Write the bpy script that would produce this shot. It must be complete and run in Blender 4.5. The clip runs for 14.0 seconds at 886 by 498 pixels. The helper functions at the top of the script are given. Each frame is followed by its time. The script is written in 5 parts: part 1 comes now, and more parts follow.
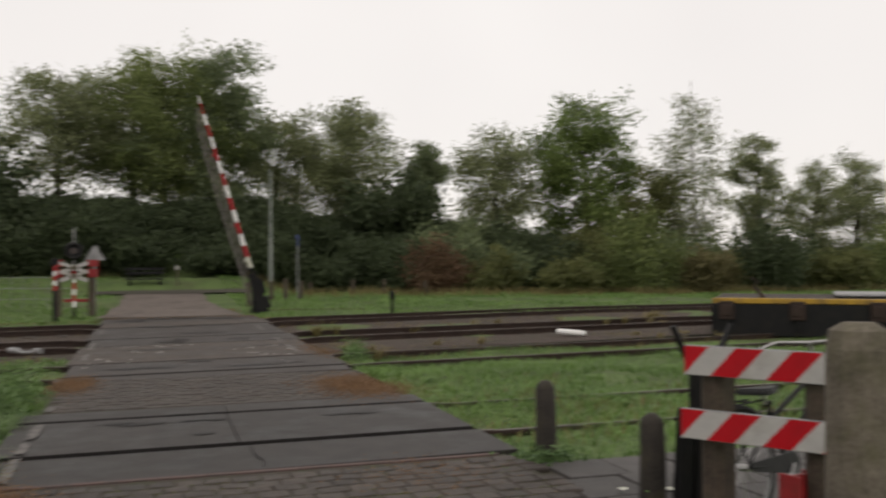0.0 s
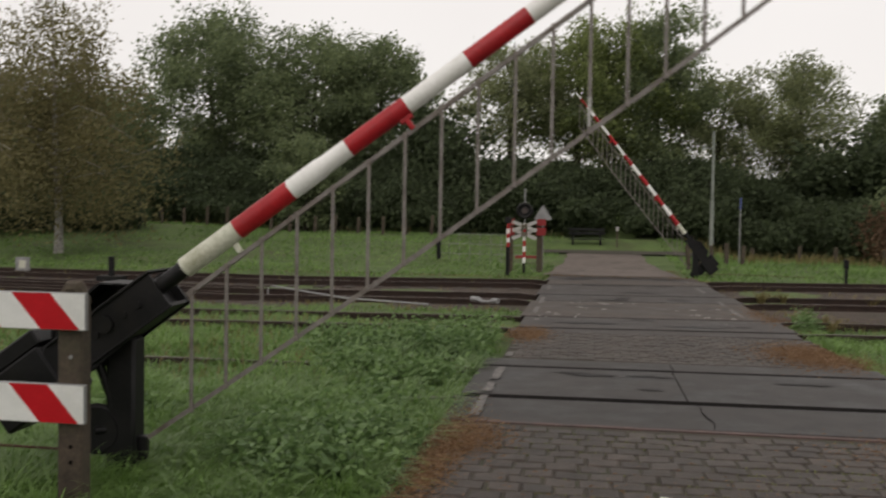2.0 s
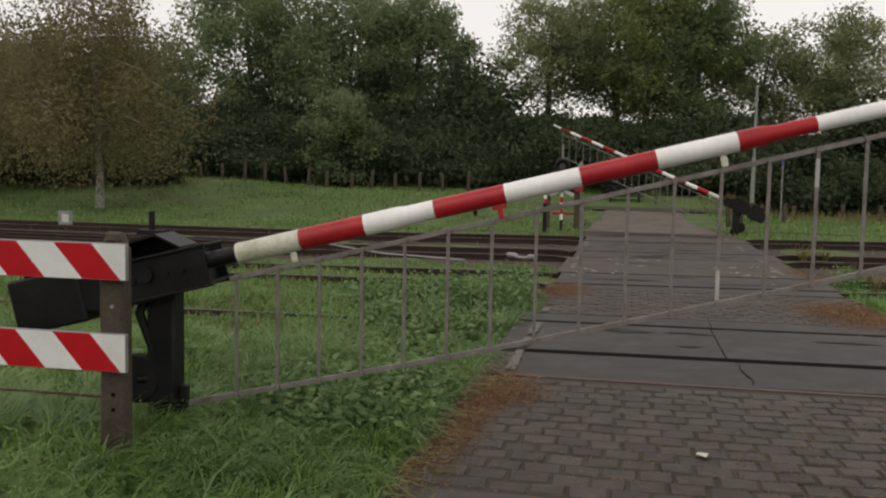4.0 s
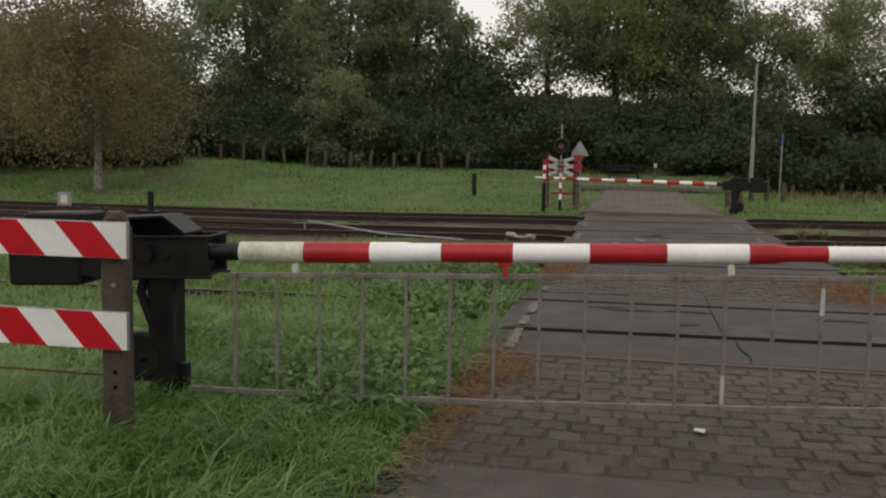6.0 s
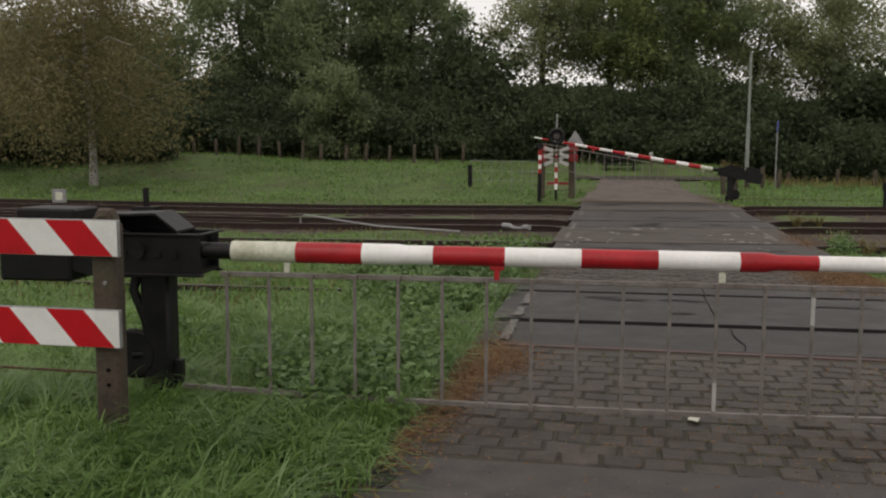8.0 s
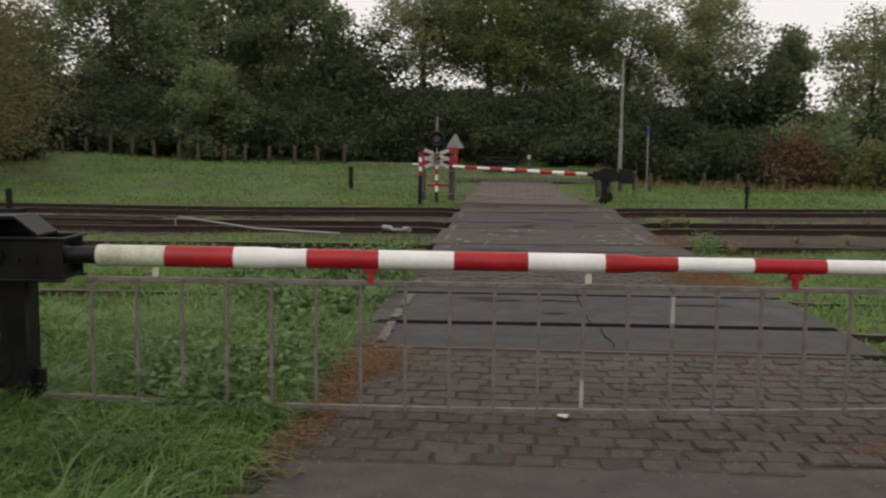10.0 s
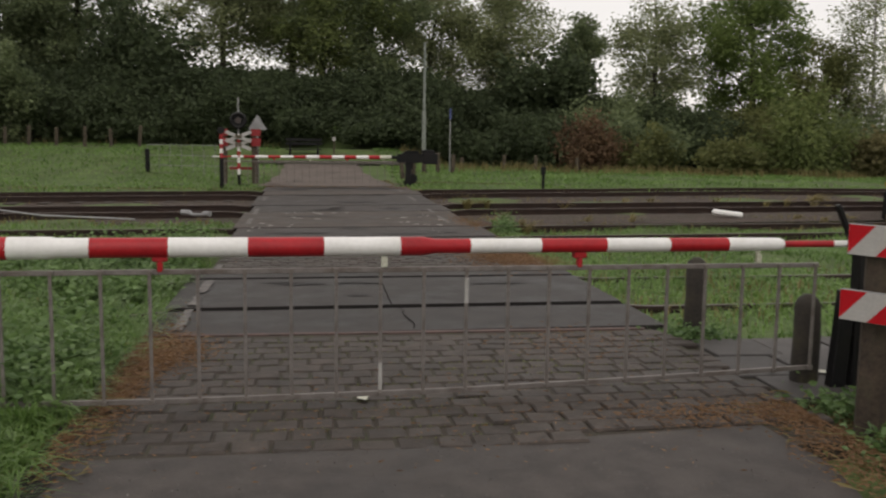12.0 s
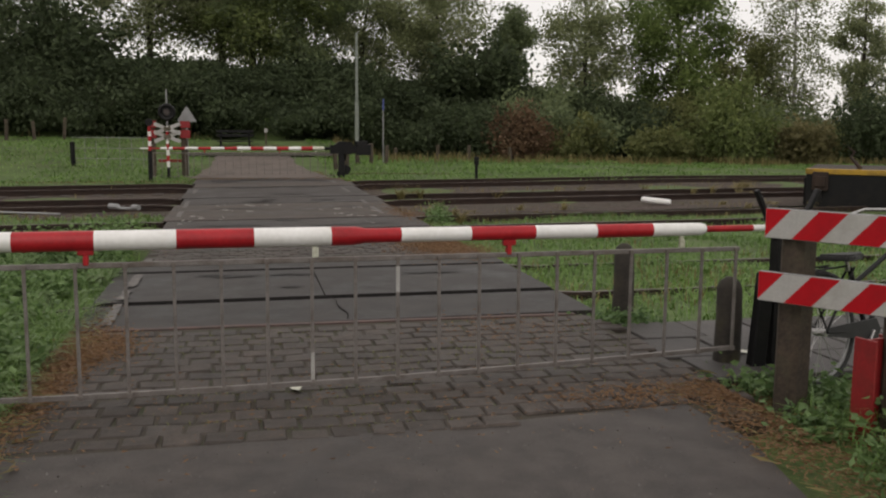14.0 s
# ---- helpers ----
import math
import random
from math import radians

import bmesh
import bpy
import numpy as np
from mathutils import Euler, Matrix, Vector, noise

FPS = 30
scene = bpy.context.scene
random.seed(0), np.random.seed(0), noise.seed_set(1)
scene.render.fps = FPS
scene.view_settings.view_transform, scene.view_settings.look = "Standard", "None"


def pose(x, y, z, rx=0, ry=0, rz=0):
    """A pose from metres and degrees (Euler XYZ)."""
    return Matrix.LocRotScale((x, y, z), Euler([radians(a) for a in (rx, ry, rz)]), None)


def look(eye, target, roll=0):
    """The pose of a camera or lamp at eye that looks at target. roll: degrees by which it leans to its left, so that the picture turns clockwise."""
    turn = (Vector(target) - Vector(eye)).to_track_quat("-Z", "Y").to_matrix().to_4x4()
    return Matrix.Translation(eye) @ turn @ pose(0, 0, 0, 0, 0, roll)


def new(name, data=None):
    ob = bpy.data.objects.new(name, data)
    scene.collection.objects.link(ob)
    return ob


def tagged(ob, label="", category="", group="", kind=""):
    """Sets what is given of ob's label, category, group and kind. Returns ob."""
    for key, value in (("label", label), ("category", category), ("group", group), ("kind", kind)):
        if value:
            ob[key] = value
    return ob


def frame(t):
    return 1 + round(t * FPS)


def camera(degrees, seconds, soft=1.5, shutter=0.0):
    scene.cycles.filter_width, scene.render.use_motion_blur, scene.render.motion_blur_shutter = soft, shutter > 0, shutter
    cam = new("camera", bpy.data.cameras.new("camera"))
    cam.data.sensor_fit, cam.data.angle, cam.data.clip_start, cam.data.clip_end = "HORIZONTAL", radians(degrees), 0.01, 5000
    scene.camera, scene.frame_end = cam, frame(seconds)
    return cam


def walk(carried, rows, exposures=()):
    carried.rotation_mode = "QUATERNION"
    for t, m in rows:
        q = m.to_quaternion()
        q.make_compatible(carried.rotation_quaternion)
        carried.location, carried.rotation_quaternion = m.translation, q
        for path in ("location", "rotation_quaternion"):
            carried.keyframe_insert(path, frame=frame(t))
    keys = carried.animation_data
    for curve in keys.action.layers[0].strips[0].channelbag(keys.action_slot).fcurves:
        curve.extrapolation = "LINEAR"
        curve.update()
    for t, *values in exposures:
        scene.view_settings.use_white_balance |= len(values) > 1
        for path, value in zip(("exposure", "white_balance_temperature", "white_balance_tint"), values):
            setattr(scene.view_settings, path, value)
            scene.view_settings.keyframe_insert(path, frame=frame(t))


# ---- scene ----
cam = camera(51.1, 14.0, 2.15, 0.5)
PATH = [
    (0, (1.251, 0.034, 1.597), (1.851, 1.942, 1.615), -0.30),
    (0.5, (1.173, 0.021, 1.570), (1.472, 1.999, 1.578), -0.39),
    (1, (1.138, 0.039, 1.559), (1.164, 2.039, 1.566), -0.08),
    (1.5, (1.132, 0.011, 1.556), (0.980, 2.005, 1.539), 0.13),
    (2, (1.099, 0.029, 1.556), (0.788, 2.003, 1.490), 0.95),
    (2.5, (1.100, 0.036, 1.546), (0.720, 1.996, 1.430), 0.96),
    (3, (1.096, 0.056, 1.543), (0.698, 2.010, 1.402), 1.14),
    (5.3, (1.090, 0.036, 1.520), (0.725, 1.993, 1.334), 1.05),
    (5.5, (1.091, 0.028, 1.522), (0.717, 1.983, 1.330), 0.74),
    (6, (1.093, 0.032, 1.520), (0.711, 1.984, 1.318), 1.02),
    (6.5, (1.101, 0.029, 1.514), (0.730, 1.983, 1.303), 0.90),
    (7, (1.117, 0.032, 1.519), (0.739, 1.983, 1.300), 0.33),
    (7.2, (1.120, 0.044, 1.518), (0.738, 1.995, 1.299), 0.20),
    (9.3, (1.137, 0.034, 1.553), (0.845, 2.001, 1.331), 0.31),
    (9.5, (1.155, 0.038, 1.541), (0.913, 2.012, 1.324), 0.39),
    (10, (1.179, 0.017, 1.538), (1.052, 2.002, 1.323), 0.71),
    (10.5, (1.190, 0.008, 1.557), (1.175, 1.996, 1.334), 1.14),
    (11, (1.207, 0.013, 1.558), (1.303, 1.997, 1.323), 0.97),
    (11.5, (1.230, 0.020, 1.552), (1.412, 1.997, 1.311), 1.00),
    (12, (1.251, 0.020, 1.547), (1.534, 1.984, 1.299), 0.83),
    (12.5, (1.265, 0.006, 1.546), (1.618, 1.957, 1.290), 0.84),
    (13, (1.273, -0.010, 1.544), (1.669, 1.932, 1.283), 0.35),
    (13.5, (1.275, -0.021, 1.543), (1.686, 1.918, 1.281), 0.36),
    (14, (1.271, -0.029, 1.541), (1.690, 1.907, 1.275), 0.47),
]
walk(cam, [(t, look(eye, target, roll)) for t, eye, target, roll in PATH],
     exposures=((0, 0.03, 6850, 11.5), (14, 0.03, 6850, 11.5)))

SKY = 1.12

# ---- sky and daylight: an even overcast ----
world = bpy.data.worlds.new("overcast_sky")
scene.world = world
world.use_nodes = True
wn, wl = world.node_tree.nodes, world.node_tree.links
wn.clear()
w_out = wn.new("ShaderNodeOutputWorld")
w_bg = wn.new("ShaderNodeBackground")
w_sky = wn.new("ShaderNodeTexSky")
w_sky.sky_type = "NISHITA"
w_sky.sun_disc = False
w_sky.sun_elevation = radians(38)
w_sky.sun_rotation = radians(200)
w_mul = wn.new("ShaderNodeMix")
w_mul.data_type = "RGBA"
w_mul.blend_type = "MULTIPLY"
w_mul.inputs["Factor"].default_value = 1.0
w_mul.inputs["B"].default_value = (0.1, 0.1, 0.1, 1)
w_cloud = wn.new("ShaderNodeMix")
w_cloud.data_type = "RGBA"
w_cloud.inputs["Factor"].default_value = 0.93
w_tc = wn.new("ShaderNodeTexCoord")
w_noise = wn.new("ShaderNodeTexNoise")
w_noise.inputs["Scale"].default_value = 1.6
w_noise.inputs["Detail"].default_value = 3
w_ramp = wn.new("ShaderNodeValToRGB")
w_ramp.color_ramp.elements[0].position = 0.25
w_ramp.color_ramp.elements[0].color = (0.74, 0.72, 0.72, 1)
w_ramp.color_ramp.elements[1].position = 0.75
w_ramp.color_ramp.elements[1].color = (0.86, 0.85, 0.845, 1)
wl.new(w_tc.outputs["Generated"], w_noise.inputs["Vector"])
wl.new(w_noise.outputs["Fac"], w_ramp.inputs["Fac"])
wl.new(w_sky.outputs["Color"], w_mul.inputs["A"])
wl.new(w_mul.outputs["Result"], w_cloud.inputs["A"])
wl.new(w_ramp.outputs["Color"], w_cloud.inputs["B"])
wl.new(w_cloud.outputs["Result"], w_bg.inputs["Color"])
w_bg.inputs["Strength"].default_value = SKY
wl.new(w_bg.outputs["Background"], w_out.inputs["Surface"])

sun = new("sun", bpy.data.lights.new("sun", "SUN"))
sun.data.energy = 0.5
sun.data.angle = radians(25)
sun.data.color = (1.0, 0.97, 0.93)
sun.matrix_world = look((0, 0, 60), (20, 55, 0))


# ---- materials ----
def material(name, dark, light, scale=8.0, rough=0.8, bump=0.3, fine=60.0, metal=0.0, local=False,
             stain=None, stain_scale=1.2, stain_amount=0.5, spread=0.0, wet=0.0, bump_dist=0.01, clear=0.0, spec=0.5):
    """A two-scale procedural surface: colour grain, stains and fine relief."""
    m = bpy.data.materials.new(name)
    m.use_nodes = True
    nt = m.node_tree
    n, l = nt.nodes, nt.links
    bsdf = n["Principled BSDF"]
    if local:
        vec = n.new("ShaderNodeTexCoord").outputs["Object"]
    else:
        vec = n.new("ShaderNodeNewGeometry").outputs["Position"]
    a = n.new("ShaderNodeTexNoise")
    a.inputs["Scale"].default_value = scale
    a.inputs["Detail"].default_value = 5
    l.new(vec, a.inputs["Vector"])
    f = n.new("ShaderNodeTexNoise")
    f.inputs["Scale"].default_value = fine
    f.inputs["Detail"].default_value = 3
    l.new(vec, f.inputs["Vector"])
    add = n.new("ShaderNodeMath")
    add.operation = "MULTIPLY_ADD"
    add.inputs[1].default_value = 0.45
    l.new(f.outputs["Fac"], add.inputs[0])
    half = n.new("ShaderNodeMath")
    half.operation = "MULTIPLY"
    half.inputs[1].default_value = 0.55
    l.new(a.outputs["Fac"], half.inputs[0])
    l.new(half.outputs[0], add.inputs[2])
    ramp = n.new("ShaderNodeValToRGB")
    ramp.color_ramp.elements[0].position, ramp.color_ramp.elements[0].color = 0.34, (*dark, 1)
    ramp.color_ramp.elements[1].position, ramp.color_ramp.elements[1].color = 0.66, (*light, 1)
    l.new(add.outputs[0], ramp.inputs["Fac"])
    colour = ramp.outputs["Color"]
    if stain:
        s = n.new("ShaderNodeTexNoise")
        s.inputs["Scale"].default_value = stain_scale
        s.inputs["Detail"].default_value = 6
        s.inputs["Roughness"].default_value = 0.65
        l.new(vec, s.inputs["Vector"])
        sr = n.new("ShaderNodeMapRange")
        sr.inputs["From Min"].default_value, sr.inputs["From Max"].default_value = 0.48, 0.68
        sr.inputs["To Max"].default_value = stain_amount
        l.new(s.outputs["Fac"], sr.inputs["Value"])
        mx = n.new("ShaderNodeMix")
        mx.data_type = "RGBA"
        mx.inputs["B"].default_value = (*stain, 1)
        l.new(sr.outputs["Result"], mx.inputs["Factor"])
        l.new(colour, mx.inputs["A"])
        colour = mx.outputs["Result"]
        if wet:
            rr = n.new("ShaderNodeMapRange")
            rr.inputs["To Min"].default_value, rr.inputs["To Max"].default_value = rough, wet
            l.new(sr.outputs["Result"], rr.inputs["Value"])
            l.new(rr.outputs["Result"], bsdf.inputs["Roughness"])
    if spread:
        info = n.new("ShaderNodeObjectInfo")
        geo = n.new("ShaderNodeNewGeometry")
        s2 = n.new("ShaderNodeMath")
        s2.operation = "ADD"
        l.new(info.outputs["Random"], s2.inputs[0])
        l.new(geo.outputs["Random Per Island"], s2.inputs[1])
        fr = n.new("ShaderNodeMath")
        fr.operation = "FRACT"
        l.new(s2.outputs[0], fr.inputs[0])
        mr = n.new("ShaderNodeMapRange")
        mr.inputs["To Min"].default_value, mr.inputs["To Max"].default_value = 1 - spread, 1 + spread
        l.new(fr.outputs[0], mr.inputs["Value"])
        hsv = n.new("ShaderNodeHueSaturation")
        l.new(mr.outputs["Result"], hsv.inputs["Value"])
        l.new(colour, hsv.inputs["Color"])
        colour = hsv.outputs["Color"]
    l.new(colour, bsdf.inputs["Base Color"])
    if not wet:
        bsdf.inputs["Roughness"].default_value = rough
    bsdf.inputs["Metallic"].default_value = metal
    bsdf.inputs["Coat Weight"].default_value = clear
    bsdf.inputs["Specular IOR Level"].default_value = spec
    if bump:
        b = n.new("ShaderNodeBump")
        b.inputs["Strength"].default_value = bump
        b.inputs["Distance"].default_value = bump_dist
        l.new(add.outputs[0], b.inputs["Height"])
        l.new(b.outputs["Normal"], bsdf.inputs["Normal"])
    return m


def leaf_material(name, dark, light, glow=0.25, gloss=0.28):
    """Leaves: colour varies leaf by leaf, and some light passes through."""
    m = bpy.data.materials.new(name)
    m.use_nodes = True
    n, l = m.node_tree.nodes, m.node_tree.links
    bsdf, out = n["Principled BSDF"], n["Material Output"]
    geo = n.new("ShaderNodeNewGeometry")
    ramp = n.new("ShaderNodeValToRGB")
    ramp.color_ramp.elements[0].color, ramp.color_ramp.elements[1].color = (*dark, 1), (*light, 1)
    big = n.new("ShaderNodeTexNoise")
    big.inputs["Scale"].default_value = 0.55
    big.inputs["Detail"].default_value = 3
    l.new(geo.outputs["Position"], big.inputs["Vector"])
    mix = n.new("ShaderNodeMath")
    mix.operation = "MULTIPLY_ADD"
    mix.inputs[1].default_value = 0.5
    l.new(geo.outputs["Random Per Island"], mix.inputs[0])
    off = n.new("ShaderNodeMath")
    off.operation = "MULTIPLY_ADD"
    off.inputs[1].default_value, off.inputs[2].default_value = 1.2, -0.35
    l.new(big.outputs["Fac"], off.inputs[0])
    l.new(off.outputs[0], mix.inputs[2])
    l.new(mix.outputs[0], ramp.inputs["Fac"])
    l.new(ramp.outputs["Color"], bsdf.inputs["Base Color"])
    bsdf.inputs["Roughness"].default_value = 0.65 if gloss < 0.4 else 0.48
    bsdf.inputs["Specular IOR Level"].default_value = gloss
    tr = n.new("ShaderNodeBsdfTranslucent")
    l.new(ramp.outputs["Color"], tr.inputs["Color"])
    ms = n.new("ShaderNodeMixShader")
    ms.inputs["Fac"].default_value = glow
    l.new(bsdf.outputs["BSDF"], ms.inputs[1])
    l.new(tr.outputs["BSDF"], ms.inputs[2])
    l.new(ms.outputs["Shader"], out.inputs["Surface"])
    return m


M = dict(
    soil=material("soil", (0.04, 0.07, 0.016), (0.1, 0.15, 0.038), 1.3, 0.95, 0.6, 24, stain=(0.06, 0.05, 0.024), stain_scale=0.5, stain_amount=0.6, bump_dist=0.03),
    bank=material("bank_earth", (0.012, 0.02, 0.008), (0.03, 0.045, 0.015), 2, 0.95, 0.5, 20, bump_dist=0.05),
    asphalt=material("asphalt", (0.029, 0.0245, 0.0225), (0.08, 0.068, 0.061), 5, 0.62, 0.9, 160, stain=(0.02, 0.018, 0.018), stain_scale=0.9, stain_amount=0.55, wet=0.42, bump_dist=0.004, spec=0.35),
    asphalt_old=material("weathered_asphalt", (0.037, 0.032, 0.029), (0.074, 0.063, 0.058), 3, 0.7, 0.5, 150, stain=(0.022, 0.02, 0.02), stain_scale=0.8, stain_amount=0.7, wet=0.4, bump_dist=0.005, spec=0.3),
    slab=material("crossing_slab", (0.022, 0.019, 0.0175), (0.052, 0.0455, 0.042), 4, 0.6, 0.4, 180, spec=0.28, stain=(0.012, 0.012, 0.013), stain_scale=1.5, stain_amount=0.6, wet=0.35, spread=0.08, bump_dist=0.003),
    asphalt_brown=material("brown_worn_asphalt", (0.05, 0.04, 0.034), (0.1, 0.082, 0.07), 3, 0.75, 0.5, 120, stain=(0.024, 0.021, 0.02), stain_scale=1.2, stain_amount=0.7, wet=0.45, bump_dist=0.005, spec=0.3),
    fleck=material("pale_paint_remains", (0.2, 0.19, 0.175), (0.42, 0.4, 0.37), 16, 0.75, 0.3, 60),
    concrete_road=material("pale_road_surface", (0.085, 0.066, 0.055), (0.16, 0.128, 0.108), 4, 0.75, 0.4, 60, stain=(0.045, 0.036, 0.03), stain_scale=0.9, stain_amount=0.75),
    cobble=material("setts", (0.027, 0.0215, 0.018), (0.076, 0.06, 0.05), 11, 0.6, 0.8, 70, spec=0.28, stain=(0.028, 0.024, 0.02), stain_scale=3, stain_amount=0.5, wet=0.4, spread=0.26, bump_dist=0.007),
    joint=material("joint_sand", (0.034, 0.027, 0.021), (0.06, 0.05, 0.036), 10, 0.95, 0.4, 80, stain=(0.03, 0.045, 0.012), stain_scale=4, stain_amount=0.7),
    redbrick=material("worn_red_paint", (0.07, 0.045, 0.04), (0.13, 0.08, 0.07), 7, 0.8, 0.4, 90, stain=(0.05, 0.045, 0.042), stain_scale=5, stain_amount=0.8),
    paving=material("paving_slabs", (0.042, 0.038, 0.036), (0.078, 0.07, 0.066), 5, 0.7, 0.4, 120, stain=(0.035, 0.033, 0.028), stain_amount=0.6, spread=0.14),
    roadpaint=material("worn_road_paint", (0.06, 0.053, 0.049), (0.2, 0.185, 0.17), 16, 0.75, 0.4, 60, stain=(0.06, 0.055, 0.055), stain_scale=9, stain_amount=0.95),
    ballast=material("ballast", (0.028, 0.018, 0.013), (0.085, 0.058, 0.042), 14, 0.9, 1.0, 45, stain=(0.03, 0.035, 0.014), stain_amount=0.6, bump_dist=0.05),
    rail=material("rusty_rail", (0.018, 0.01, 0.007), (0.045, 0.025, 0.017), 6, 0.7, 0.4, 90, metal=0.25),
    railtop=material("worn_rail_head", (0.06, 0.05, 0.045), (0.16, 0.13, 0.115), 5, 0.45, 0.2, 90, metal=0.6),
    sleeper=material("sleeper_wood", (0.02, 0.015, 0.012), (0.06, 0.045, 0.035), 9, 0.9, 0.8, 60),
    wet=material("wet_dirt_film", (0.008, 0.007, 0.007), (0.026, 0.022, 0.021), 14, 0.55, 0.3, 60, spec=0.2),
    gap=material("near_black_gap", (0.003, 0.0025, 0.0025), (0.009, 0.007, 0.006), 12, 0.95, 0.4, spec=0.05),
    white=material("white_paint", (0.72, 0.71, 0.69), (0.84, 0.83, 0.81), 6, 0.38, 0.1, 40, local=True, stain=(0.45, 0.43, 0.36), stain_scale=3.5, stain_amount=0.25),
    whitedirty=material("dirty_white_paint", (0.45, 0.46, 0.36), (0.68, 0.67, 0.58), 6, 0.5, 0.15, 40, local=True, stain=(0.2, 0.2, 0.1), stain_scale=6, stain_amount=0.7),
    red=material("red_paint", (0.3, 0.009, 0.014), (0.42, 0.016, 0.022), 5, 0.4, 0.1, 40, local=True, spec=0.35, stain=(0.17, 0.012, 0.014), stain_scale=4, stain_amount=0.5),
    sheetwhite=material("reflective_white_sheet", (0.6, 0.6, 0.59), (0.7, 0.7, 0.69), 9, 0.5, 0.05, 90, local=True, stain=(0.42, 0.41, 0.38), stain_scale=5, stain_amount=0.35),
    sheetdirty=material("weathered_white_sheet", (0.34, 0.33, 0.315), (0.44, 0.43, 0.41), 9, 0.55, 0.05, 90, local=True, stain=(0.25, 0.24, 0.2), stain_scale=5, stain_amount=0.5),
    sheetred=material("reflective_red_sheet", (0.36, 0.004, 0.009), (0.46, 0.007, 0.014), 9, 0.5, 0.05, 90, local=True, spec=0.2, stain=(0.25, 0.01, 0.014), stain_scale=5, stain_amount=0.4),
    black=material("black_paint", (0.003, 0.003, 0.0035), (0.009, 0.0085, 0.009), 6, 0.5, 0.5, 40, local=True, spec=0.25, stain=(0.013, 0.011, 0.008), stain_scale=3, stain_amount=0.5),
    iron=material("galvanised_bar", (0.15, 0.135, 0.125), (0.27, 0.245, 0.23), 8, 0.55, 0.2, 90, metal=0.55, local=True, stain=(0.1, 0.07, 0.05), stain_scale=5, stain_amount=0.6),
    wood=material("weathered_post_wood", (0.03, 0.023, 0.016), (0.105, 0.08, 0.057), 7, 0.88, 0.7, 45, local=True, stain=(0.05, 0.055, 0.025), stain_scale=4, stain_amount=0.6),
    darkwood=material("dark_tarred_wood", (0.026, 0.019, 0.013), (0.075, 0.054, 0.038), 7, 0.88, 0.7, 45, local=True, stain=(0.05, 0.05, 0.026), stain_scale=4, stain_amount=0.6),
    bollard=material("old_bollard", (0.012, 0.01, 0.008), (0.042, 0.034, 0.026), 7, 0.85, 0.7, 45, local=True, stain=(0.075, 0.07, 0.022), stain_scale=3, stain_amount=0.5),
    concrete=material("mossy_concrete", (0.06, 0.05, 0.037), (0.17, 0.145, 0.11), 6, 0.9, 0.7, 50, local=True, stain=(0.07, 0.07, 0.03), stain_scale=4, stain_amount=0.7),
    redpost=material("red_steel_post", (0.2, 0.01, 0.012), (0.3, 0.016, 0.018), 6, 0.5, 0.2, 50, local=True, stain=(0.16, 0.02, 0.015), stain_scale=8, stain_amount=0.5),
    yellow=material("yellow_paint", (0.3, 0.175, 0.012), (0.46, 0.27, 0.02), 4, 0.55, 0.2, 40, stain=(0.09, 0.055, 0.02), stain_scale=3, stain_amount=0.8),
    rust=material("rusty_steel", (0.05, 0.022, 0.014), (0.14, 0.065, 0.04), 8, 0.8, 0.5, 60),
    grey=material("grey_steel", (0.2, 0.2, 0.2), (0.32, 0.32, 0.32), 6, 0.5, 0.2, 60, metal=0.4),
    greypole=material("galvanised_pole", (0.17, 0.19, 0.17), (0.28, 0.3, 0.27), 5, 0.6, 0.2, 60, metal=0.3),
    bark=material("bark", (0.02, 0.016, 0.012), (0.07, 0.056, 0.042), 6, 0.95, 0.9, 30, bump_dist=0.03),
    birchbark=material("birch_bark", (0.09, 0.082, 0.075), (0.62, 0.59, 0.55), 5, 0.8, 0.5, 18, stain=(0.03, 0.028, 0.025), stain_scale=5, stain_amount=0.9),
    rubber=material("rubber", (0.01, 0.01, 0.01), (0.022, 0.022, 0.022), 12, 0.7, 0.2, 90),
    chrome=material("worn_chrome", (0.35, 0.34, 0.33), (0.5, 0.49, 0.48), 20, 0.3, 0.05, 90, metal=0.9),
    blue=material("blue_plate", (0.05, 0.07, 0.2), (0.08, 0.1, 0.28), 8, 0.5, 0.1, 60),
    lens=material("dark_signal_lens", (0.03, 0.02, 0.02), (0.05, 0.035, 0.03), 8, 0.15, 0.0, 60),
)
